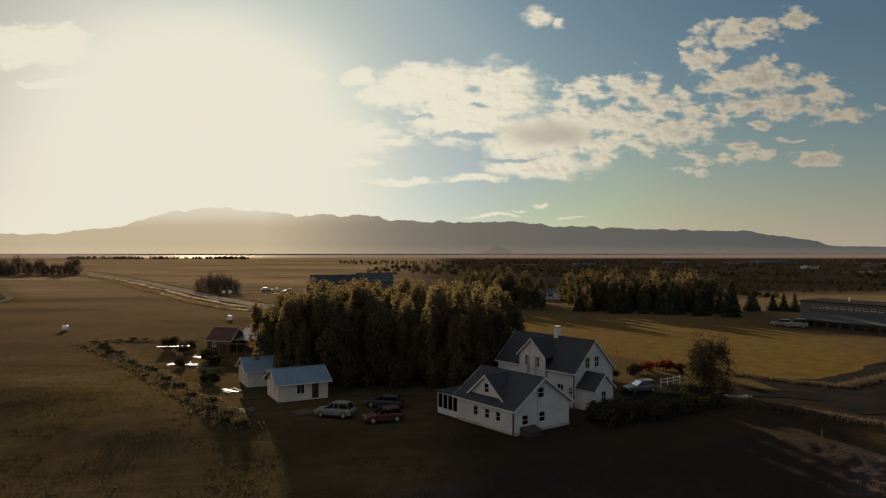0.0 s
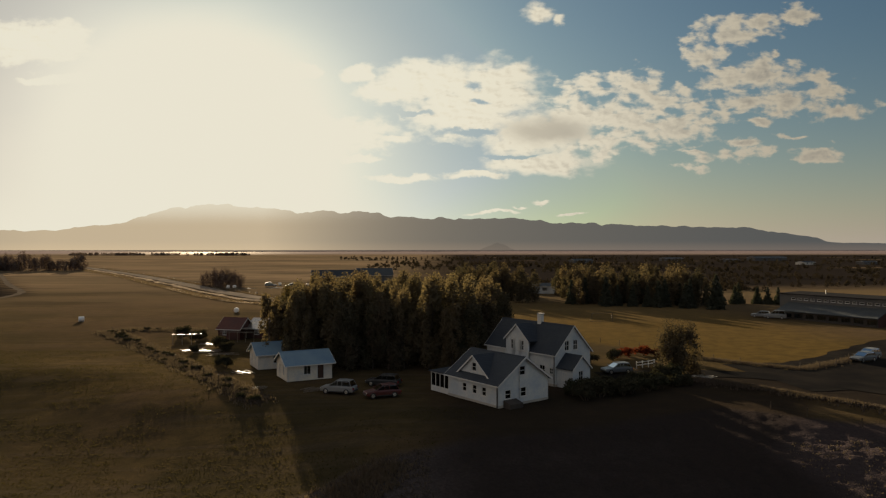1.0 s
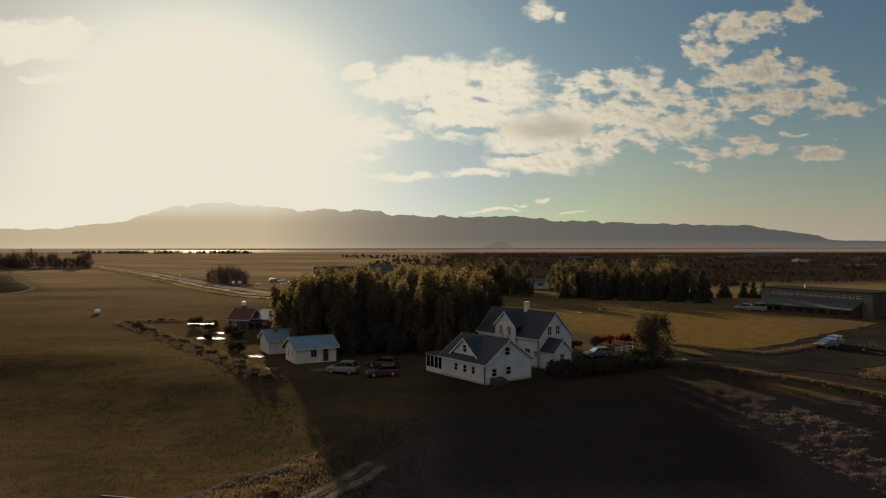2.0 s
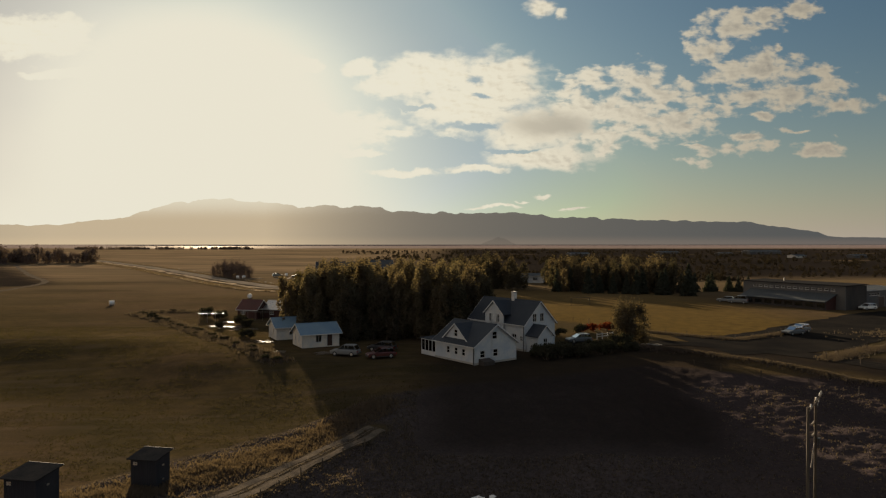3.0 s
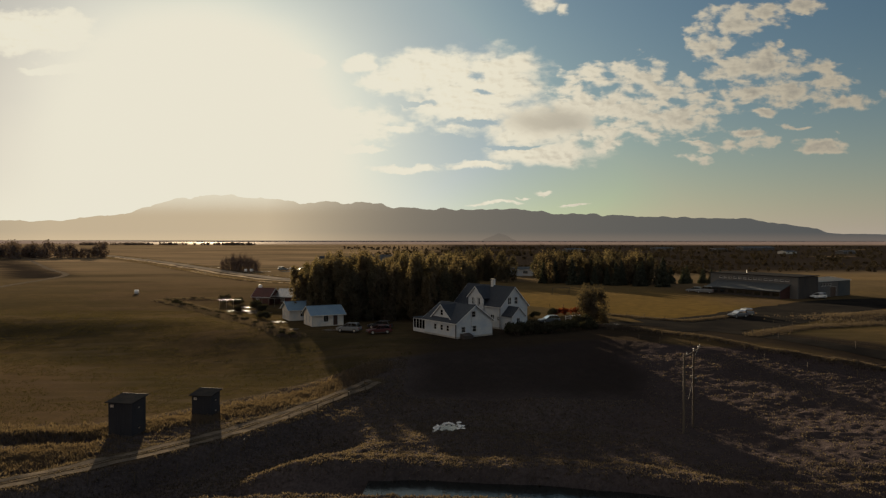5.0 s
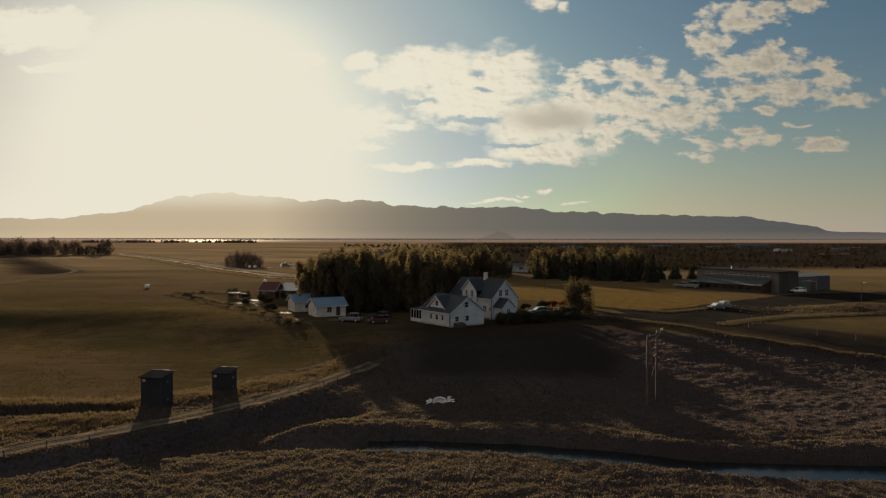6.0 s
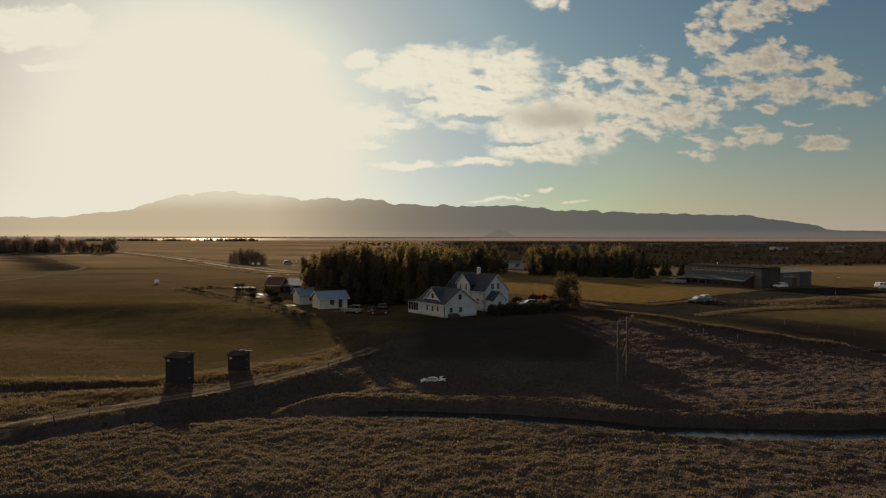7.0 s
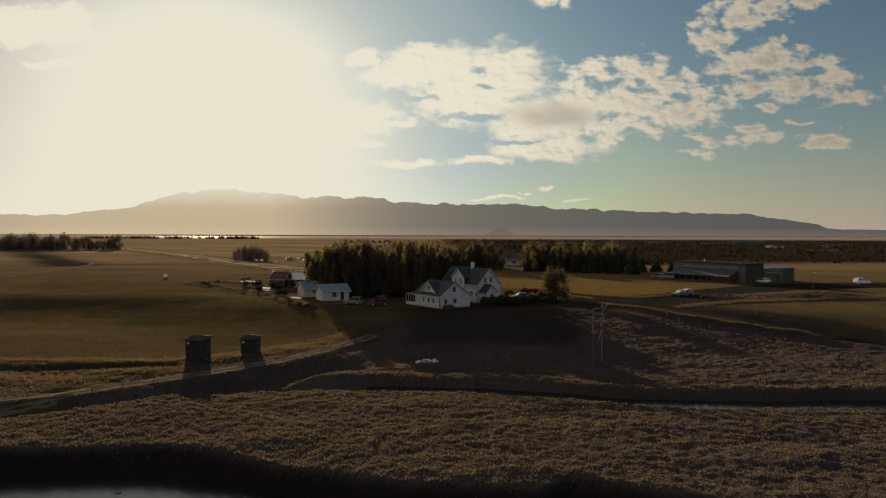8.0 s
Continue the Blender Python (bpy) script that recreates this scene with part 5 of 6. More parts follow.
def drill_shed(x, y, turn, w, d, h, label):
    """A tall narrow box shed on a base frame, with a single-pitch roof, a hatch and hinges."""
    t = thing("borehole_shed", pose(x, y, z_at(x, y) - 0.05, 0, 0, turn), label, "shed", "borehole sheds")
    part("base_frame", Block().box(-w / 2 - 0.05, w / 2 + 0.05, -d / 2 - 0.05, d / 2 + 0.05, -0.4, 0.15), DARK_WOOD, t)
    part("wall", Block().box(-w / 2, w / 2, -d / 2, -d / 2 + 0.08, 0.15, h), SHED_PAINT, t)
    part("wall", Block().box(-w / 2, w / 2, d / 2 - 0.08, d / 2, 0.15, h + 0.25), SHED_PAINT, t)
    for s in (-w / 2, w / 2 - 0.08):
        part("wall", Block().solid([(s, -d / 2 + 0.08, 0.15), (s + 0.08, -d / 2 + 0.08, 0.15), (s + 0.08, d / 2 - 0.08, 0.15), (s, d / 2 - 0.08, 0.15),
                                    (s, -d / 2 + 0.08, h), (s + 0.08, -d / 2 + 0.08, h), (s + 0.08, d / 2 - 0.08, h + 0.24), (s, d / 2 - 0.08, h + 0.24)],
                                   [(3, 2, 1, 0), (4, 5, 6, 7), (0, 1, 5, 4), (1, 2, 6, 5), (2, 3, 7, 6), (3, 0, 4, 7)]), SHED_PAINT, t)
    part("roof", Block().slab([(-w / 2 - 0.2, -d / 2 - 0.25, h + 0.02), (w / 2 + 0.2, -d / 2 - 0.25, h + 0.02), (w / 2 + 0.2, d / 2 + 0.2, h + 0.36), (-w / 2 - 0.2, d / 2 + 0.2, h + 0.36)], 0.07), FELT, t)
    # pale strip paints the bright glint along the rear roof edge
    part("flashing", Block().box(-w / 2 - 0.2, w / 2 + 0.2, d / 2 + 0.2, d / 2 + 0.235, h + 0.28, h + 0.365), PALE_BOARD, t, "pale strip standing in for a glint on the roof edge")
    for k in range(int(w / 0.16)):
        xx = -w / 2 + 0.03 + k * 0.16
        part("batten", Block().box(xx, xx + 0.05, -d / 2 - 0.025, -d / 2, 0.2, h - 0.05), SHED_PAINT, t)
    part("hatch", Block().box(-w / 2 + 0.25, -w / 2 + 0.6, -d / 2 - 0.05, -d / 2 - 0.026, h - 0.5, h - 0.25), GALV, t, "small pale metal vent hatch")
    for z in (0.6, h - 0.7):
        part("hinge", Block().box(w / 2 - 0.02, w / 2 + 0.05, -0.1, 0.1, z, z + 0.12), GALV, t)
    return t


drill_shed(-25.9, 16.9, -12, 2.5, 2.1, 3.25, "tall dark boarded utility shed beside the gravel track")
drill_shed(-20.8, 24.0, -12, 2.2, 1.8, 2.4, "smaller dark boarded utility shed beside the track")


# ---- power poles and fences ----
def pole_pair(x, y):
    """Two round poles joined by a crossarm that runs out past the taller one, with insulators, a switch and struts."""
    t = thing("power_pole", pose(x, y, z_at(x, y), 0, 0, 52), "weathered twin-pole power line support with crossarm", "power pole")
    for s, h in ((-1.4, 7.75), (1.4, 7.95)):
        part("pole", Block().tube((s, 0, -0.8), (s, 0, h), 0.12, 0.09, 10), OLD_POLE if s < 0 else POST_WOOD, t, "" if s < 0 else "darker pole")
    arm = lambda u: 7.55 + 0.07 * (u + 1.4)
    part("crossarm", Block().tube((-1.85, -0.14, arm(-1.85)), (3.0, -0.14, arm(3.0)), 0.06, 0.06, 6), POST_WOOD, t)
    part("crossarm", Block().box(0.75, 2.05, 0.1, 0.2, 6.0, 6.1), GREY_WOOD, t)
    part("crossarm", Block().box(0.9, 1.9, 0.1, 0.2, 5.15, 5.24), GREY_WOOD, t)
    part("brace", Block().tube((0.1, 0.05, 3.1), (1.3, 0.05, 4.6), 0.045), GREY_WOOD, t)
    part("brace", Block().tube((1.3, -0.1, 7.2), (2.4, -0.12, arm(2.4) - 0.05), 0.03), DARK_METAL, t)
    for s in (-1.1, 0.9, 2.3, 2.8):
        z = arm(s) + 0.05
        p = part("insulator", Block().tube((s, -0.14, z), (s, -0.14, z + 0.14), 0.02), PORCELAIN, t)
        part("skirt", Block().tube((s, -0.14, z + 0.1), (s, -0.14, z + 0.24), 0.08, 0.05).tube((s, -0.14, z + 0.24), (s, -0.14, z + 0.32), 0.06, 0.03), PORCELAIN, p)
    part("switch_box", Block().box(1.2, 1.6, -0.3, -0.13, 4.5, 5.0), DARK_METAL, t)


pole_pair(28.7, 19.1)


def fence(name, pts, gap, tall, label, wires=3, seed=3, mat=None, fat=0.055):
    """Posts, slightly out of true, with wires strung between them."""
    rng = np.random.default_rng(seed)
    line = curve(pts, gap)
    x0, y0 = line[0].x, line[0].y
    t = thing(name, pose(x0, y0, z_at(x0, y0)), label, "fence")
    z0 = t.matrix_basis.translation.z
    tops = []
    for p in line:
        z = z_at(p.x, p.y) - z0
        lean = Vector((rng.normal(0, 0.05), rng.normal(0, 0.05), tall * rng.uniform(0.85, 1.1)))
        base = Vector((p.x - x0, p.y - y0, z - 0.3))
        part("post", Block().tube(base, base + lean + Vector((0, 0, 0.3)), fat, fat * 0.9, 6), mat or POST_WOOD, t)
        tops.append((base + Vector((0, 0, 0.3)), lean))
    for k in range(wires):
        f = (k + 1) / (wires + 0.4)
        b = Block()
        for (a, la), (c, lc) in zip(tops, tops[1:]):
            b.tube(a + la * f, c + lc * f, 0.006, 0.006, 4, False)
        part("wire", b, POST_WOOD, t)
    return t


fence("fence", [(-34.5, -5.4), (-28.4, 0.1), (-23.4, 4.7), (-18.2, 9.2), (-14, 14.6), (-11.2, 20.4), (-6.5, 30.0), (-0.2, 40)], 2.6, 1.0, "old wooden posts and wire along the gravel track")
fence("fence", [(22, 121), (29.7, 114.5), (37, 103), (42.7, 94.6), (52, 86.5), (66, 96)], 4.0, 1.1, "wooden post and wire fence round the meadow", 3, 5)
fence("fence", [(56.5, 67), (63, 59.2), (71, 51.5), (78.5, 43.5), (86, 32)], 4.2, 1.1, "wooden post and wire fence between paddock and drive", 3, 16)
fence("fence", [(56.5, 67), (64, 73), (72, 78), (87, 82.5), (102, 86), (128, 90)], 3.4, 1.2, "wooden post and wire fence round the paddock", 3, 6)
fence("fence", [(-68, 131), (-58, 117), (-45, 99), (-36, 88), (-24, 70)], 3.0, 1.0, "old posts and wire beside the garden hedge", 2, 7)
fence("fence", [(36, 62), (46, 52), (58, 40), (70, 22)], 4.5, 1.0, "leaning posts and wire in the rough pasture", 2, 8)


def rail_fence(x, y, turn):
    t = thing("rail_fence", pose(x, y, z_at(x, y), 0, 0, turn), "short white painted rail fence near the drive", "fence")
    for s in (0, 1.3, 2.6, 3.9):
        part("post", Block().box(s - 0.05, s + 0.05, -0.05, 0.05, -0.3, 1.05), WHITE, t)
    for z in (0.45, 0.85):
        part("rail", Block().box(-0.1, 4.0, -0.08, -0.052, z, z + 0.12), WHITE, t)


rail_fence(28.6, 87.2, 34)


# ---- vehicles ----
def build_car(x, y, turn, paint, label, L=4.5, W=1.8, H=1.6, tail=0.25, name="car"):
    """Body and cabin drawn from side profiles, with glass, wheels and lamps."""
    t = thing(name, pose(x, y, z_at(x, y) + 0.05, 0, 0, turn), label, "car", "parked cars")
    hw, hood, belt = W / 2, H * 0.56, H * 0.60

    def loft(rows):
        """rows: x, half width, z low, z high; a skin across them with rounded shoulders."""
        b = Block()
        ring = []
        for xx, w, lo, hi in rows:
            s = 0.22 * (hi - lo)
            ring.append([(xx, -w * 0.94, lo), (xx, -w, lo + s), (xx, -w * 0.99, hi - s), (xx, -w * 0.9, hi), (xx, w * 0.9, hi), (xx, w * 0.99, hi - s), (xx, w, lo + s), (xx, w * 0.94, lo)])
        vs = [p for r in ring for p in r]
        n = len(ring)
        fs = [(i * 8 + k, i * 8 + (k + 1) % 8, (i + 1) * 8 + (k + 1) % 8, (i + 1) * 8 + k) for i in range(n - 1) for k in range(8)]
        fs += [tuple(range(7, -1, -1)), tuple(range((n - 1) * 8, n * 8))]
        return b.solid(vs, fs)

    part("body", loft([(-L / 2, hw * 0.86, 0.42, hood * 0.86), (-L / 2 + 0.12, hw * 0.95, 0.3, hood), (-L * 0.3, hw, 0.27, belt), (0, hw, 0.26, belt),
                       (L * 0.18, hw, 0.26, belt), (L * 0.30, hw * 0.99, 0.27, hood * 0.98), (L / 2 - 0.15, hw * 0.93, 0.3, hood * 0.88), (L / 2, hw * 0.82, 0.4, hood * 0.72)]), paint, t, shade=False)
    g = loft([(-L / 2 + tail, hw * 0.88, belt - 0.02, belt + 0.02), (-L / 2 + tail + 0.32, hw * 0.80, belt - 0.02, H - 0.07), (L * 0.02, hw * 0.80, belt - 0.02, H - 0.06), (L * 0.22, hw * 0.88, belt - 0.02, belt + 0.02)])
    part("glazing", g, CAR_GLASS, t)
    part("roof", loft([(-L / 2 + tail + 0.26, hw * 0.70, H - 0.10, H - 0.04), (-L * 0.2, hw * 0.74, H - 0.08, H), (L * 0.03, hw * 0.72, H - 0.10, H - 0.03)]), paint, t)
    for s in (-1, 1):
        for xa, xb in ((-L / 2 + tail + 0.02, -L / 2 + tail + 0.34), (L * 0.22, L * 0.02), (-L * 0.16, -L * 0.16), (-L * 0.02, -L * 0.04)):
            part("pillar", Block().tube((xa, s * hw * 0.9, belt), (xb, s * hw * 0.77, H - 0.06), 0.035, 0.03, 6), paint, t)
        part("sill", Block().box(-L * 0.22, L * 0.2, s * hw - 0.03, s * hw + 0.01, 0.24, 0.36), DARK_METAL, t)
        part("mirror", Block().box(L * 0.17, L * 0.17 + 0.12, s * (hw + 0.1) - 0.09, s * (hw + 0.1) + 0.09, belt + 0.02, belt + 0.17), paint, t)
        part("headlight", Block().box(L / 2 - 0.16, L / 2 - 0.02, s * hw * 0.66 - 0.16, s * hw * 0.66 + 0.16, hood * 0.62, hood * 0.8), LAMP_GLASS, t)
        part("taillight", Block().box(-L / 2 - 0.015, -L / 2 + 0.1, s * hw * 0.78 - 0.1, s * hw * 0.78 + 0.1, hood * 0.66, hood * 0.9), RED_LENS, t)
        for xx in (-L * 0.3, L * 0.31):
            w = part("wheel", Block().tube((xx, s * (hw - 0.2), 0.33), (xx, s * (hw + 0.02), 0.33), 0.34, 0.34, 16), RUBBER, t)
            part("rim", Block().tube((xx, s * (hw + 0.015), 0.33), (xx, s * (hw + 0.035), 0.33), 0.21, 0.19, 12), GALV, w)
    for xx, d in ((L / 2, 1), (-L / 2, -1)):
        part("bumper", Block().box(min(xx, xx + 0.06 * d), max(xx, xx + 0.06 * d), -hw * 0.8, hw * 0.8, 0.34, 0.52), DARK_METAL, t)
    return t


build_car(-12.0, 70.8, 165, SILVER, "silver estate car parked beside the cabin", 4.3, 1.8, 1.65)
build_car(-7.0, 75.2, 165, BLACK_CAR, "black car standing in deep shade by trees", 4.4, 1.8, 1.5)
build_car(-6.6, 68.6, 200, RED_CAR, "dull red car parked in the dark yard", 4.2, 1.75, 1.5)
build_car(24.8, 83.6, 195, BLUE_CAR, "grey hatchback parked beyond the farmhouse", 4.2, 1.8, 1.5)
build_car(65.3, 93.4, 205, BLUE_CAR, "grey estate car parked on the dark yard", 4.3, 1.8, 1.5)
build_car(67.9, 96.3, 205, SILVER, "silver car parked behind another on the yard", 4.3, 1.8, 1.6)
build_car(82.2, 156.0, 150, SILVER, "silver van parked at the hall's end", 5.0, 1.95, 2.1)
build_car(80.4, 159.6, 150, SILVER, "silver car parked at the hall's end", 4.6, 1.85, 1.6)
build_car(106.8, 139.0, 200, WHITE_CAR, "white car before the storage hall", 4.6, 1.85, 1.6)
build_car(136.0, 136.5, 20, WHITE_CAR, "white pickup standing beyond the storage hall", 5.6, 2.0, 2.0)


# ---- loose things ----
def bale(x, y, turn):
    t = thing("hay_bale", pose(x, y, z_at(x, y), 0, 0, turn), "white plastic-wrapped round hay bale on the meadow", "hay bale", "hay bales")
    b = Block()
    rows = ((-0.62, 0.5), (-0.6, 0.6), (-0.5, 0.66), (0.5, 0.66), (0.6, 0.6), (0.62, 0.5))
    n = 18
    vs = [(xx, r * math.cos(2 * math.pi * k / n), 0.62 + r * math.sin(2 * math.pi * k / n)) for xx, r in rows for k in range(n)]
    fs = [(i * n + k, i * n + (k + 1) % n, (i + 1) * n + (k + 1) % n, (i + 1) * n + k) for i in range(len(rows) - 1) for k in range(n)] + [tuple(range(n - 1, -1, -1)), tuple(range((len(rows) - 1) * n, len(rows) * n))]
    part("wrap", b.solid(vs, fs), FOIL, t, shade=True)


bale(-84.5, 150.5, 30)
bale(-54.8, 173.6, 100)


def goal(x, y, turn):
    t = thing("football_goal", pose(x, y, z_at(x, y), 0, 0, turn), "thin metal football goal on the meadow", "goal")
    for s in (-2.5, 2.5):
        part("post", Block().tube((s, 0, -0.1), (s, 0, 2.1), 0.04), DARK_METAL, t)
        part("stay", Block().tube((s, 0, 2.05), (s, 1.4, 0.0), 0.025), DARK_METAL, t)
    part("crossbar", Block().tube((-2.5, 0, 2.1), (2.5, 0, 2.1), 0.04), DARK_METAL, t)
    part("ground_bar", Block().tube((-2.5, 1.4, 0.03), (2.5, 1.4, 0.03), 0.025), DARK_METAL, t)


goal(38.4, 150.0, 8)


def plank_stack(x, y, turn, n, long, mat, label, name="plank_stack"):
    rng = np.random.default_rng(int(abs(x * 7 + y)))
    t = thing(name, pose(x, y, z_at(x, y), 0, 0, turn), label, "timber")
    for k in range(n):
        a, s = rng.uniform(-0.15, 0.15), rng.uniform(-0.25, 0.25)
        z = 0.02 + 0.09 * (k // 3)
        f = rng.uniform(0.45, 1.0)
        part("plank", Block().box(-long / 2 * f + s, long / 2 * f + s, -0.04, 0.04, z, z + 0.04, pose(0, (k % 3) * 0.9 - 0.9, 0, 3 * rng.uniform(-1, 1), 0, a * 70)), mat if mat is not WET_BOARD or k % 3 == 1 else GREY_WOOD, t)


plank_stack(-27.2, 84.0, -42, 7, 4.2, WET_BOARD, "stack of pale boards leaning beside the cabin")
plank_stack(-38.6, 104.0, 12, 9, 6.0, WET_BOARD, "heap of grey garden timber")
plank_stack(-42.0, 105.5, 30, 6, 4.5, WET_BOARD, "heap of white painted boards in the garden")
plank_stack(-35.5, 101.0, 5, 6, 6.5, WET_BOARD, "low row of grey boards on the ground")
plank_stack(-41.5, 112.5, -30, 5, 6.0, WET_BOARD, "loose pale boards in the garden")
plank_stack(35.6, 80.4, 20, 9, 3.4, PALE_BOARD, "stack of white painted timber by the drive")
plank_stack(-22.5, 73.6, 20, 5, 2.6, GREY_WOOD, "grey boards on the ground before the cabin")
plank_stack(-15.6, 72.6, 35, 8, 3.0, GREY_WOOD, "grey boards piled in the yard beside the cabin")


def trellis(x, y, turn, long):
    t = thing("bean_frame", pose(x, y, z_at(x, y), 0, 0, turn), "bare wooden garden frame of posts and rail", "garden frame")
    for k in range(int(long / 1.6) + 1):
        part("post", Block().tube((k * 1.6, 0, -0.2), (k * 1.6, 0, 1.8), 0.05, 0.05, 6), GREY_WOOD, t)
    part("rail", Block().box(-0.2, long + 0.2, -0.06, 0.06, 1.8, 1.9), WET_BOARD, t)


trellis(-40.6, 116.0, -8, 6.4)
trellis(-48.0, 112.0, 10, 4.8)


def puddle(x, y):
    """A small pool with a ragged, broken rim of ice."""
    t = thing("icy_puddle", pose(x, y, z_at(x, y) + 0.16, 0, 0, -20), "small puddle rimmed with broken pale ice", "puddle")
    rng = np.random.default_rng(4)
    n = 30
    rad = 1 + 0.25 * np.sin(np.arange(n) * 3 * 6.283 / n) + rng.normal(0, 0.10, n)
    pt = lambda k, f, z: (1.25 * rad[k] * f * math.cos(6.283 * k / n), 2.1 * rad[k] * f * math.sin(6.283 * k / n), z)
    part("water", Block().solid([pt(k, 0.85, 0.05) for k in range(n)], [tuple(range(n))]), WATER, t)
    for k in range(44):
        a, f = float(rng.uniform(0, 6.283)), float(rng.uniform(0.72, 1.2))
        cx, cy, r, turn = 1.25 * f * math.cos(a), 2.1 * f * math.sin(a), float(rng.uniform(0.10, 0.30)), float(rng.uniform(0, 6.28))
        ring = [(cx + r * float(rng.uniform(0.5, 1.2)) * math.cos(turn + 1.257 * i), cy + 1.5 * r * float(rng.uniform(0.5, 1.2)) * math.sin(turn + 1.257 * i), 0.07 + 0.0015 * k + 0.012 * float(rng.normal())) for i in range(5)]
        part("ice_shard", Block().slab(ring, 0.03), ICE, t)


puddle(4.9, 20.0)


def lamp_post(x, y):
    t = thing("lamp_post", pose(x, y, z_at(x, y)), "thin grey lamp post at the edge of the yard", "street lamp")
    part("pole", Block().tube((0, 0, -0.3), (0, 0, 5.2), 0.06, 0.04, 8), DARK_METAL, t)
    part("arm", Block().tube((0, 0, 5.15), (0.7, 0, 5.3), 0.03, 0.03, 6), GALV, t)
    part("head", Block().box(0.5, 1.0, -0.1, 0.1, 5.24, 5.36), LAMP_GLASS, t)


lamp_post(103.0, 103.0)


for x, y, a in ((-92, 287, 10), (-89.5, 288, 60), (-60, 300, 20), (-57, 302, 80), (-74, 306, 40)):
    bale(x, y, a)
build_car(-76, 297, 20, BLUE_CAR, "grey farm pickup beside the road junction", 5.2, 1.9, 1.9)
build_car(-66, 292, 200, BLACK_CAR, "dark farm car beside the road junction", 4.6, 1.85, 1.7)
plank_stack(-83, 284, 10, 8, 9.0, GREY_WOOD, "pile of grey fence posts beside the road")
plank_stack(-70, 286, -5, 8, 12.0, PALE_BOARD, "pale planks on the ground by the road")

# ---- planting ----
rng = np.random.default_rng(11)
poplars = [broadleaf("poplar", 20 + i, 9.6 + 0.45 * i, 1.85 + 0.12 * i, 6500, 0.30, LEAF, "dense poplar with dull green and yellow autumn leaves", group="shelter belt") for i in range(4)]
poplars += [broadleaf("willow", 40 + i, 8.6, 2.3, 6500, 0.30, LEAF_DARK, "dense willow in dark autumn leaf", group="shelter belt") for i in range(2)]
belt = []
for row in range(8):
    for col in range(14):
        u, v = (col + 0.5 * (row % 2)) / 13.5, row / 7
        x = -25 + 39 * u + 1.5 * v + float(rng.normal(0, 0.6))
        y = 87.0 + 4.7 * row + float(rng.normal(0, 0.8)) + 2.5 * abs(u - 0.45) * 2
        if not (u > 0.8 and row < 1) and x < 0.113 * (y + 3) - 2.0:
            belt.append((x, y))
belt += [(4.2, 86.2), (2.0, 84.6)]
scatter(poplars, belt, rng, 0.88, 1.08)

birches = [broadleaf("birch", 60 + i, 9.2, 2.0, 4600, 0.26, LEAF_YELLOW, "yellowing birch at the edge of the shelter belt", group="birches") for i in range(2)]
scatter(birches, [(-26.0, 104), (-25.0, 110), (-27.5, 114), (-25, 98), (10.5, 118), (11.5, 125), (8, 126), (9.0, 108)], rng, 0.75, 1.05)

yard_tree = broadleaf("willow_tree", 71, 5.9, 2.9, 11000, 0.24, LEAF_DARK, "round willow beside the drive in dark leaf", low=0.05)
put(yard_tree, 33.2, 81.6)

spruces = [spruce("spruce", 80 + i, 7.2 + 0.8 * i, 2.1 + 0.2 * i, "dark green spruce beside the meadow", "spruces") for i in range(3)]
row = [(40 + 3.4 * i + float(rng.normal(0, 1)), 205 - 2.0 * i + float(rng.normal(0, 2.5))) for i in range(12)]
row += [(46 + 3.1 * i + float(rng.normal(0, 1)), 212 - 1.6 * i + float(rng.normal(0, 2.5))) for i in range(11)]
scatter(spruces, row, rng, 0.75, 1.15)
small = spruce("young_spruce", 88, 5.6, 2.0, "young dark spruce standing free by the meadow", "young spruces")
scatter([small], [(84, 199), (87, 201), (91.5, 201), (93.5, 203), (98.5, 201.5), (101.5, 200.5), (100, 204), (104.5, 200), (81, 197), (100.5, 174)], rng, 0.85, 1.15)

wood = [broadleaf("wood_birch", 90 + i, 9.0, 2.7, 2600, 0.42, (LEAF_DARK, LEAF, LEAF_DARK)[i], "bare-looking birch in the wood beyond the meadow", group="wood") for i in range(3)]
places = [(6 + 3.6 * i + float(rng.normal(0, 1.2)), 214 + 9 * j - 1.0 * i + float(rng.normal(0, 2.5))) for j in range(5) for i in range(21)]
scatter(wood, [p for p in places if abs(p[0] - 36) > 6 or p[1] > 262], rng, 0.7, 1.1)

road_bush = broadleaf("road_willow", 97, 6.0, 4.6, 5200, 0.4, BRUSH, "grey leafless-looking willow clump beside the road", low=0.05)
plant(road_bush, -104, 300, 70, 0.95)
plant(road_bush, -90.5, 293, 200, 0.85)
put(road_bush, -97, 296)

grove = [broadleaf("grove_tree", 120 + i, 8.6, 4.6, 1700, 0.8, BRUSH, "reddish bare grove tree beside the far farm", low=0.02, group="far grove") for i in range(2)]
scatter(grove, [(float(rng.uniform(-470, -322)), float(rng.uniform(492, 560))) for _ in range(58)] + [(-318 + 6.5 * k, 500 + float(rng.normal(0, 5))) for k in range(3)] + [(-300 + 5.5 * k, 512 + float(rng.normal(0, 5))) for k in range(6)], rng, 0.65, 1.2)

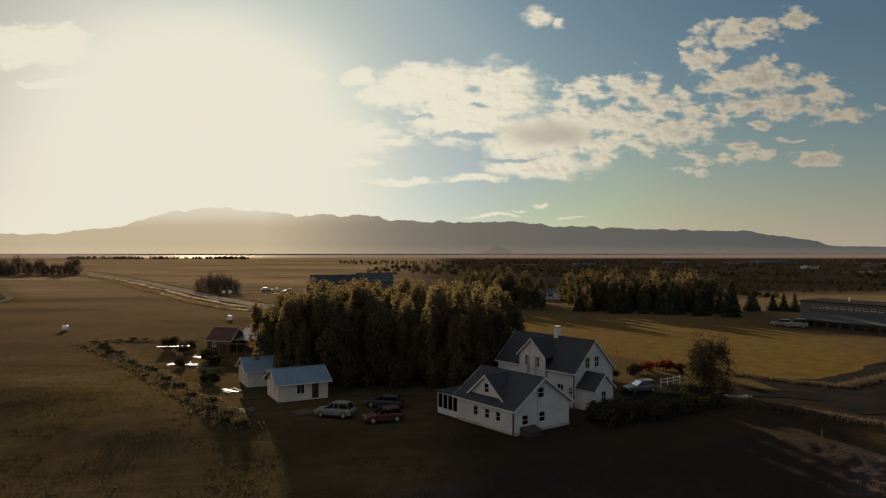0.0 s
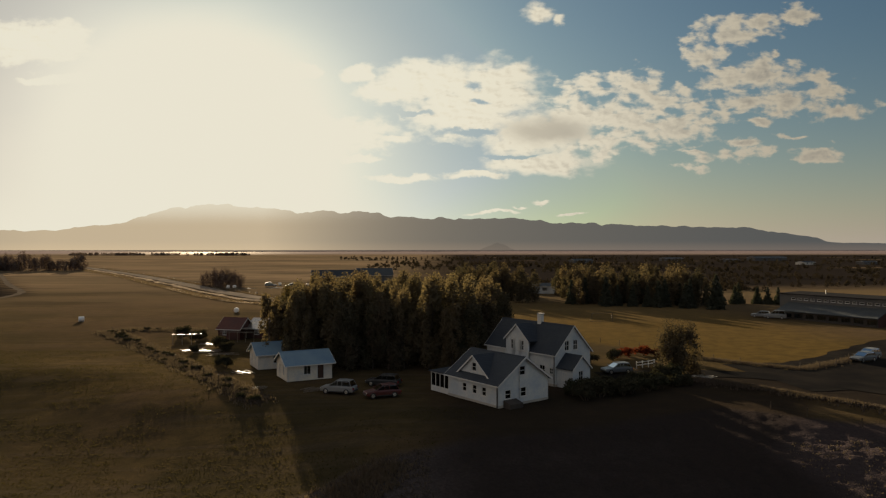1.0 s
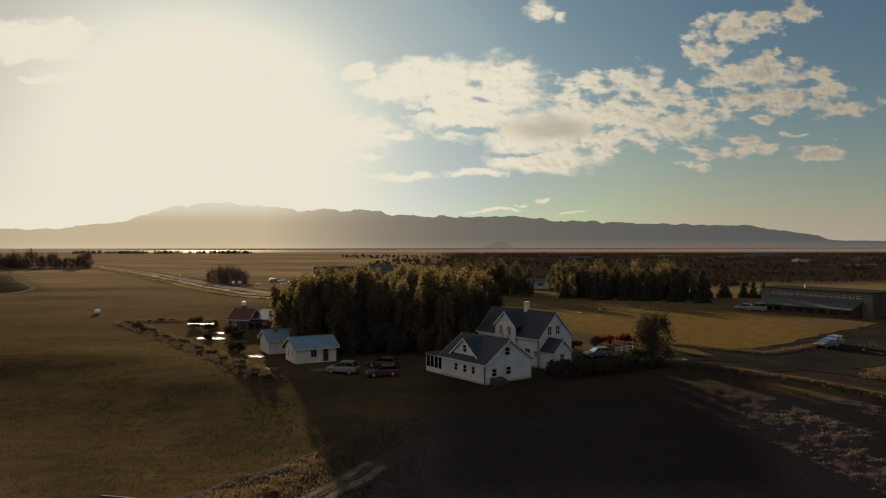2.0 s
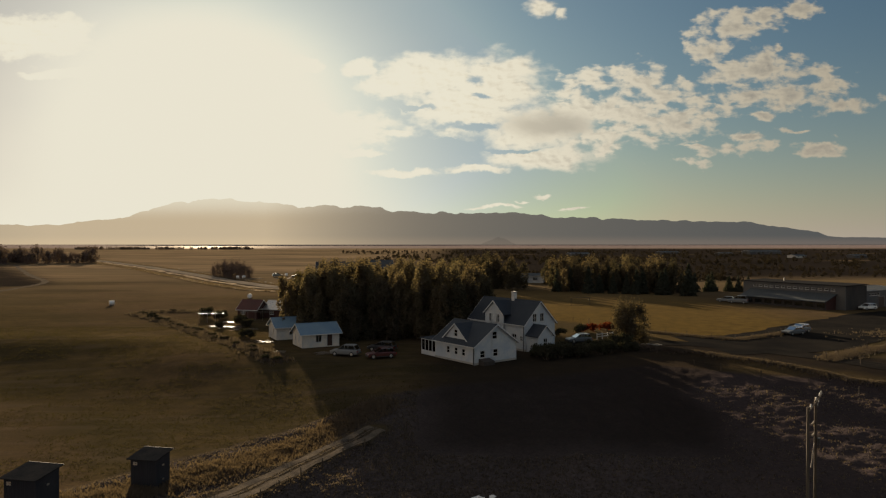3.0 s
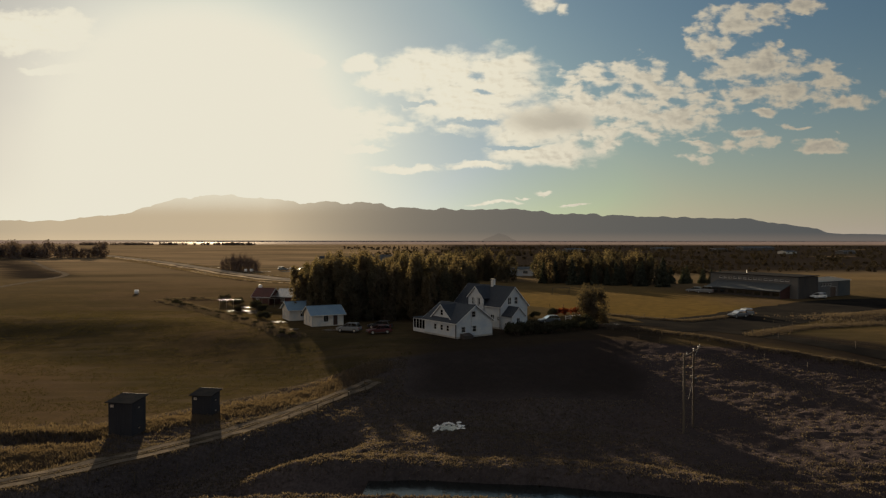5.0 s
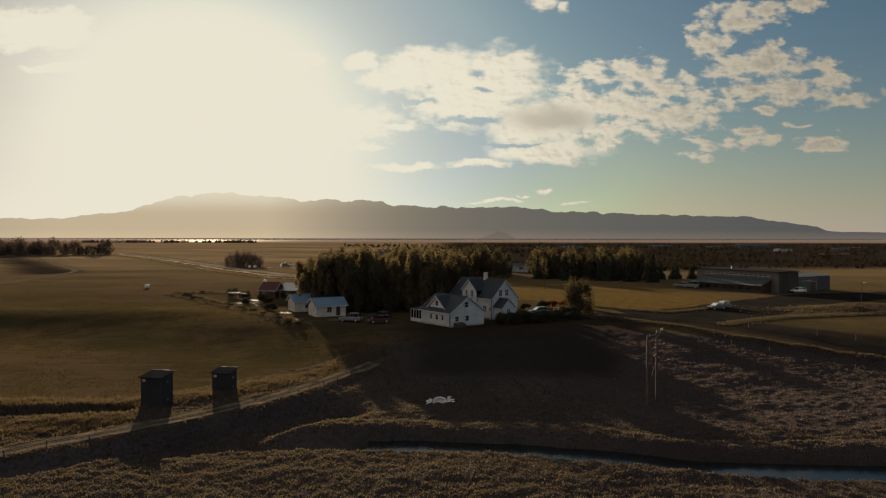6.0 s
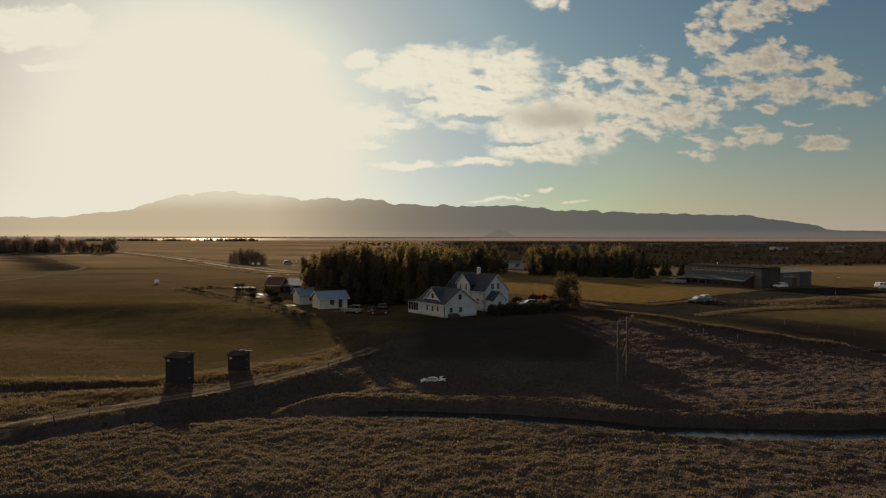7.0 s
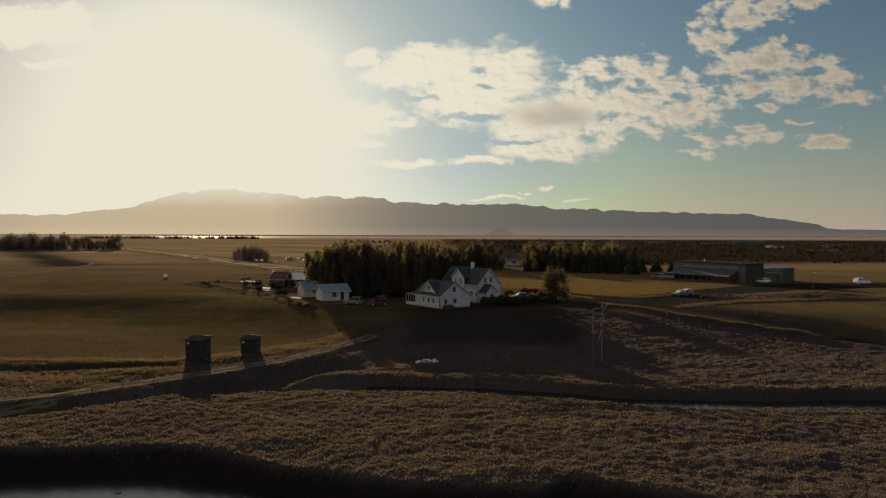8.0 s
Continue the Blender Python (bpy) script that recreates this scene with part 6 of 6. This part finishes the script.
lowshrubs = [shrub("low_willow", 150 + i, 0.9, 1.2, 700, 0.2, SHRUB_LEAF, "low leafless willow scrub along the old fence", "fence scrub") for i in range(2)]
t_ = np.linspace(0.04, 1, 34)
scatter(lowshrubs, [(float(np.interp(q, (0, 0.35, 1), (-68.5, -57, -21)) + rng.normal(0, 0.5)), float(np.interp(q, (0, 0.35, 1), (130, 116, 67)) + rng.normal(0, 0.5))) for q in t_] + [(-66 + 2.2 * k, 131.5 + 0.5 * k + float(rng.normal(0, 0.4))) for k in range(4)], rng, 0.45, 0.85)
shrubs = [shrub("shrub", 130 + i, 1.7, 1.7, 1500, 0.26, SHRUB_LEAF, "dark unclipped garden shrub", "garden shrubs") for i in range(3)]
spots = [(15.6 + 1.9 * i + float(rng.normal(0, 0.4)), 69.6 + 1.25 * i + float(rng.normal(0, 0.6))) for i in range(9)]
spots += [(17.5 + 2.0 * i + float(rng.normal(0, 0.4)), 67.0 + 1.2 * i + float(rng.normal(0, 0.6))) for i in range(8)]
spots += [(23, 92), (27, 95), (37, 94)]
spots += [(-42, 122.5), (-46, 121), (-50, 121.5), (-45, 116), (-38, 108), (-41, 103), (-36, 104), (-33, 92), (-31, 88)]
scatter(shrubs, spots, rng, 0.7, 1.25)
scatter([shrub("barberry", 140, 1.5, 1.6, 1300, 0.22, RED_LEAF, "low red-leaved barberry shrub", "red shrubs")], [(30.5, 98.5), (33, 99.5), (35, 97.5), (28, 97)], rng, 0.8, 1.15)


def woods(name, seed, boxes, n, tall, mat, label, gaps=0.42):
    """Far woods and scrub: uneven mounds of leaf clumps over the ground."""
    r = np.random.default_rng(seed)
    pts = []
    for x0, x1, y0, y1 in boxes:
        for _ in range(n):
            x, y = r.uniform(x0, x1), r.uniform(y0, y1)
            if fbm(np.array([x / 35]), np.array([y / 35]), 3, seed)[0] < gaps:
                continue
            h, w = tall * r.uniform(0.5, 1.2), tall * r.uniform(0.3, 0.5)
            k = 70
            d = r.normal(size=(k, 3))
            d /= np.linalg.norm(d, axis=1)[:, None]
            pts.append(np.array([x, y, h * 0.45]) + d * r.uniform(0.5, 1.05, (k, 1)) * np.array([w, w, h * 0.55]))
    pts = np.concatenate(pts)
    pts[:, 2] = np.maximum(pts[:, 2], 0.1)
    tagged(new(name, leaf_mesh(name, pts, tall * 0.22, mat, r)), label, "woods", kind="stuff")


woods("scrub_wood", 7, [(20, 130, 262, 330), (110, 360, 290, 420)], 420, 2.6, SCRUB, "brown and dark birch scrub beyond the meadow")
woods("scrub_wood", 8, [(60, 520, 430, 620), (-60, 200, 520, 760), (250, 760, 640, 900)], 330, 4.0, SCRUB, "dark belts of far birch wood")
woods("far_shelter_belt", 9, [(-830, -700, 1520, 1560), (-480, -430, 1500, 1540), (-700, -480, 1530, 1545)], 150, 6.5, BRUSH, "far shelter belts on the plain", 0.3)
woods("scrub_wood", 10, [(0, 900, 950, 1300), (-150, 300, 900, 1100)], 200, 4.5, SCRUB, "low scrub on the far plain")

# rough grass of the pasture, banks and verges
gx, gy = rng.uniform(-46, 70, 170000), rng.uniform(-36, 52, 170000)
keep = (roughness(gx, gy) > 0.5) & ((scrub_and_shade(gx, gy) < 0.3) | (gy < 30)) & (rng.uniform(0, 1, len(gx)) > 0.85 * smooth(gx, 12, 30)) & (along(gx, gy, BROOK) > 1.7) & (gy > np.interp(gx, *RIVER_EDGE) - 0.5)
tufts("rough_grass", gx[keep], gy[keep], STRAW, "withered tufts of rough pasture grass", 0.15, 3, 3, 0.12)
cx, cy = rng.uniform(-45, 62, 26000), rng.uniform(-31, 9, 26000)
keep = (roughness(cx, cy) > 0.6) & (along(cx, cy, BROOK) > 2.2) & (cy > np.interp(cx, *RIVER_EDGE) + 0.3)
tufts("tussocks", cx[keep], cy[keep], STRAW, "tussocks of withered grass on the near pasture", 0.12, 6, 15, 0.12)
mx, my = rng.uniform(-95, 4, 60000), 10 + 95 * rng.uniform(0, 1, 60000) ** 1.2
keep = (roughness(mx, my) < 0.2) & (fbm(mx / 6, my / 4, 3, 91) > 0.42) & (along(mx, my, FIELD_DITCH) > 2)
keep &= ~((mx > -27) & (my > 64))
tufts("meadow_grass", mx[keep], my[keep], GRASS, "short olive aftermath grass on the mown meadow", 0.10, 3, 8, 0.18)
s = rng.uniform(0, 1, 9000)
vx, vy = np.interp(s, (0, 0.45, 0.6, 0.75, 0.88, 1), (-70, -29, -22.5, -16.5, -11, -4.2)), np.interp(s, (0, 0.45, 0.6, 0.75, 0.88, 1), (17, 18.5, 22.5, 28, 36, 47))
tufts("verge_grass", vx + 0.3 + rng.normal(0, 1.1, 9000), vy - 1.0 + rng.normal(0, 1.2, 9000), PALE_STRAW, "tall pale withered grass on the field verge", 0.38, 6, 4, 0.2)
s = rng.uniform(0, 1, 6000)
vx, vy = np.interp(s, (0, 0.6, 1), (-70, -38, -27)), np.interp(s, (0, 0.6, 1), (4, 7.0, 11.0))
tufts("ditch_grass", vx + rng.normal(0, 1.2, 6000), vy + rng.normal(0, 1.4, 6000), PALE_STRAW, "golden withered grass between ditch and track", 0.3, 6, 14, 0.2)
s = rng.uniform(0, 1, 5200)
vx = np.where(s < 0.5, np.interp(s * 2, (0, 0.3, 0.5, 0.7, 1), (33, 42, 48, 52, 66)), np.interp(s * 2 - 1, (0, 0.2, 0.4, 0.6, 0.8, 1), (33, 38.7, 46.1, 51.9, 61.3, 67.3)))
vy = np.where(s < 0.5, np.interp(s * 2, (0, 0.3, 0.5, 0.7, 1), (106, 95.5, 89.5, 86.5, 96)), np.interp(s * 2 - 1, (0, 0.2, 0.4, 0.6, 0.8, 1), (77, 71.4, 61.9, 52.5, 45, 39)))
tufts("drive_verge", vx + rng.normal(0, 0.5, 5200), vy + rng.normal(0, 0.5, 5200), STRAW, "rough withered grass beside the tarmac drive", 0.35, 5, 12, 0.2)
s = rng.uniform(0, 1, 5200)
vx, vy = np.interp(s, (0, 0.15, 0.35, 0.7, 1), (56.5, 64, 72, 87, 108)), np.interp(s, (0, 0.15, 0.35, 0.7, 1), (67, 73, 78, 82.5, 86.5))
vx, vy = vx + rng.normal(0, 0.7, 5200), vy + rng.normal(0, 0.8, 5200)
hx, hy = 99 + rng.normal(0, 9, 3600), 92 + rng.normal(0, 3.6, 3600)
tufts("paddock_verge", np.concatenate([vx, hx]), np.concatenate([vy, hy]), STRAW, "tall withered grass along the paddock fence and on the mound", 0.32, 6, 18, 0.25)
s = rng.uniform(0, 1, 6300)
vx, vy = np.interp(s, (0, 0.35, 1), (-68.5, -57, -21)), np.interp(s, (0, 0.35, 1), (130, 116, 67))
vx, vy = np.concatenate([vx, rng.uniform(-68, -50, 700)]), np.concatenate([vy, rng.uniform(0, 1, 700) * 4 + 131])
tufts("hedge_grass", vx + rng.normal(0, 0.9, 7000), vy + rng.normal(0, 0.9, 7000), STRAW, "overgrown grassy bank along the old garden fence", 0.4, 6, 5, 0.2)
rx = np.array(ROAD)
i = rng.uniform(0, (len(rx) - 1.01) * 0.62, 9000)
j = i.astype(int)
p = rx[j] + (rx[j + 1] - rx[j]) * (i - j)[:, None]
d = (rx[j + 1] - rx[j]) / np.linalg.norm(rx[j + 1] - rx[j], axis=1)[:, None]
off = np.where(rng.uniform(0, 1, 9000) < 0.35, -rng.uniform(5.5, 8.0, 9000), rng.uniform(8.5, 13.0, 9000))
px, py = p[:, 0] - d[:, 1] * off, p[:, 1] + d[:, 0] * off
ok = py < 600
tufts("road_verge", px[ok], py[ok], PALE_STRAW, "pale withered grass on the road verges", 0.7, 5, 6, 0.5)

# pale stones thrown up along the road's edges
i = rng.uniform(0, (len(rx) - 1.01) * 0.5, 420)
j = i.astype(int)
p = rx[j] + (rx[j + 1] - rx[j]) * (i - j)[:, None]
d = (rx[j + 1] - rx[j]) / np.linalg.norm(rx[j + 1] - rx[j], axis=1)[:, None]
off = np.where(rng.uniform(0, 1, 420) < 0.25, 1, -1) * rng.uniform(8.5, 12.0, 420)
stones = Block()
for (x, y), (dx, dy), o in zip(p, d, off):
    x, y, s = float(x - dy * o), float(y + dx * o), float(rng.uniform(0.2, 0.6))
    z = z_at(x, y)
    k = [(x + s * math.cos(a) * float(rng.uniform(0.7, 1.2)), y + s * math.sin(a) * float(rng.uniform(0.7, 1.2))) for a in (0, 1.26, 2.5, 3.8, 5.0)]
    stones.solid([(q[0], q[1], z - 0.1) for q in k] + [(x + (q[0] - x) * 0.6, y + (q[1] - y) * 0.6, z + s * 0.6) for q in k],
                 [tuple(range(5, 10))] + [(n, (n + 1) % 5, (n + 1) % 5 + 5, n + 5) for n in range(5)])
tagged(new("roadside_stones", stones.mesh("roadside_stones", STONE)), "loose pale stones along the road edges", "stones", kind="stuff")

# grass strip between the ruts of the track, and clumps beside it
tr = np.array(TRACK)
i = rng.uniform(0, len(tr) - 1.01, 2600)
j = i.astype(int)
p = tr[j] + (tr[j + 1] - tr[j]) * (i - j)[:, None]
d = (tr[j + 1] - tr[j]) / np.linalg.norm(tr[j + 1] - tr[j], axis=1)[:, None]
off = np.where(rng.uniform(0, 1, 2600) < 0.4, rng.normal(0, 0.16, 2600), rng.choice([-1, 1], 2600) * rng.uniform(1.25, 2.2, 2600))
tufts("track_grass", p[:, 0] - d[:, 1] * off, p[:, 1] + d[:, 0] * off, STRAW, "withered grass between and beside the wheel ruts", 0.14, 4, 9, 0.12)
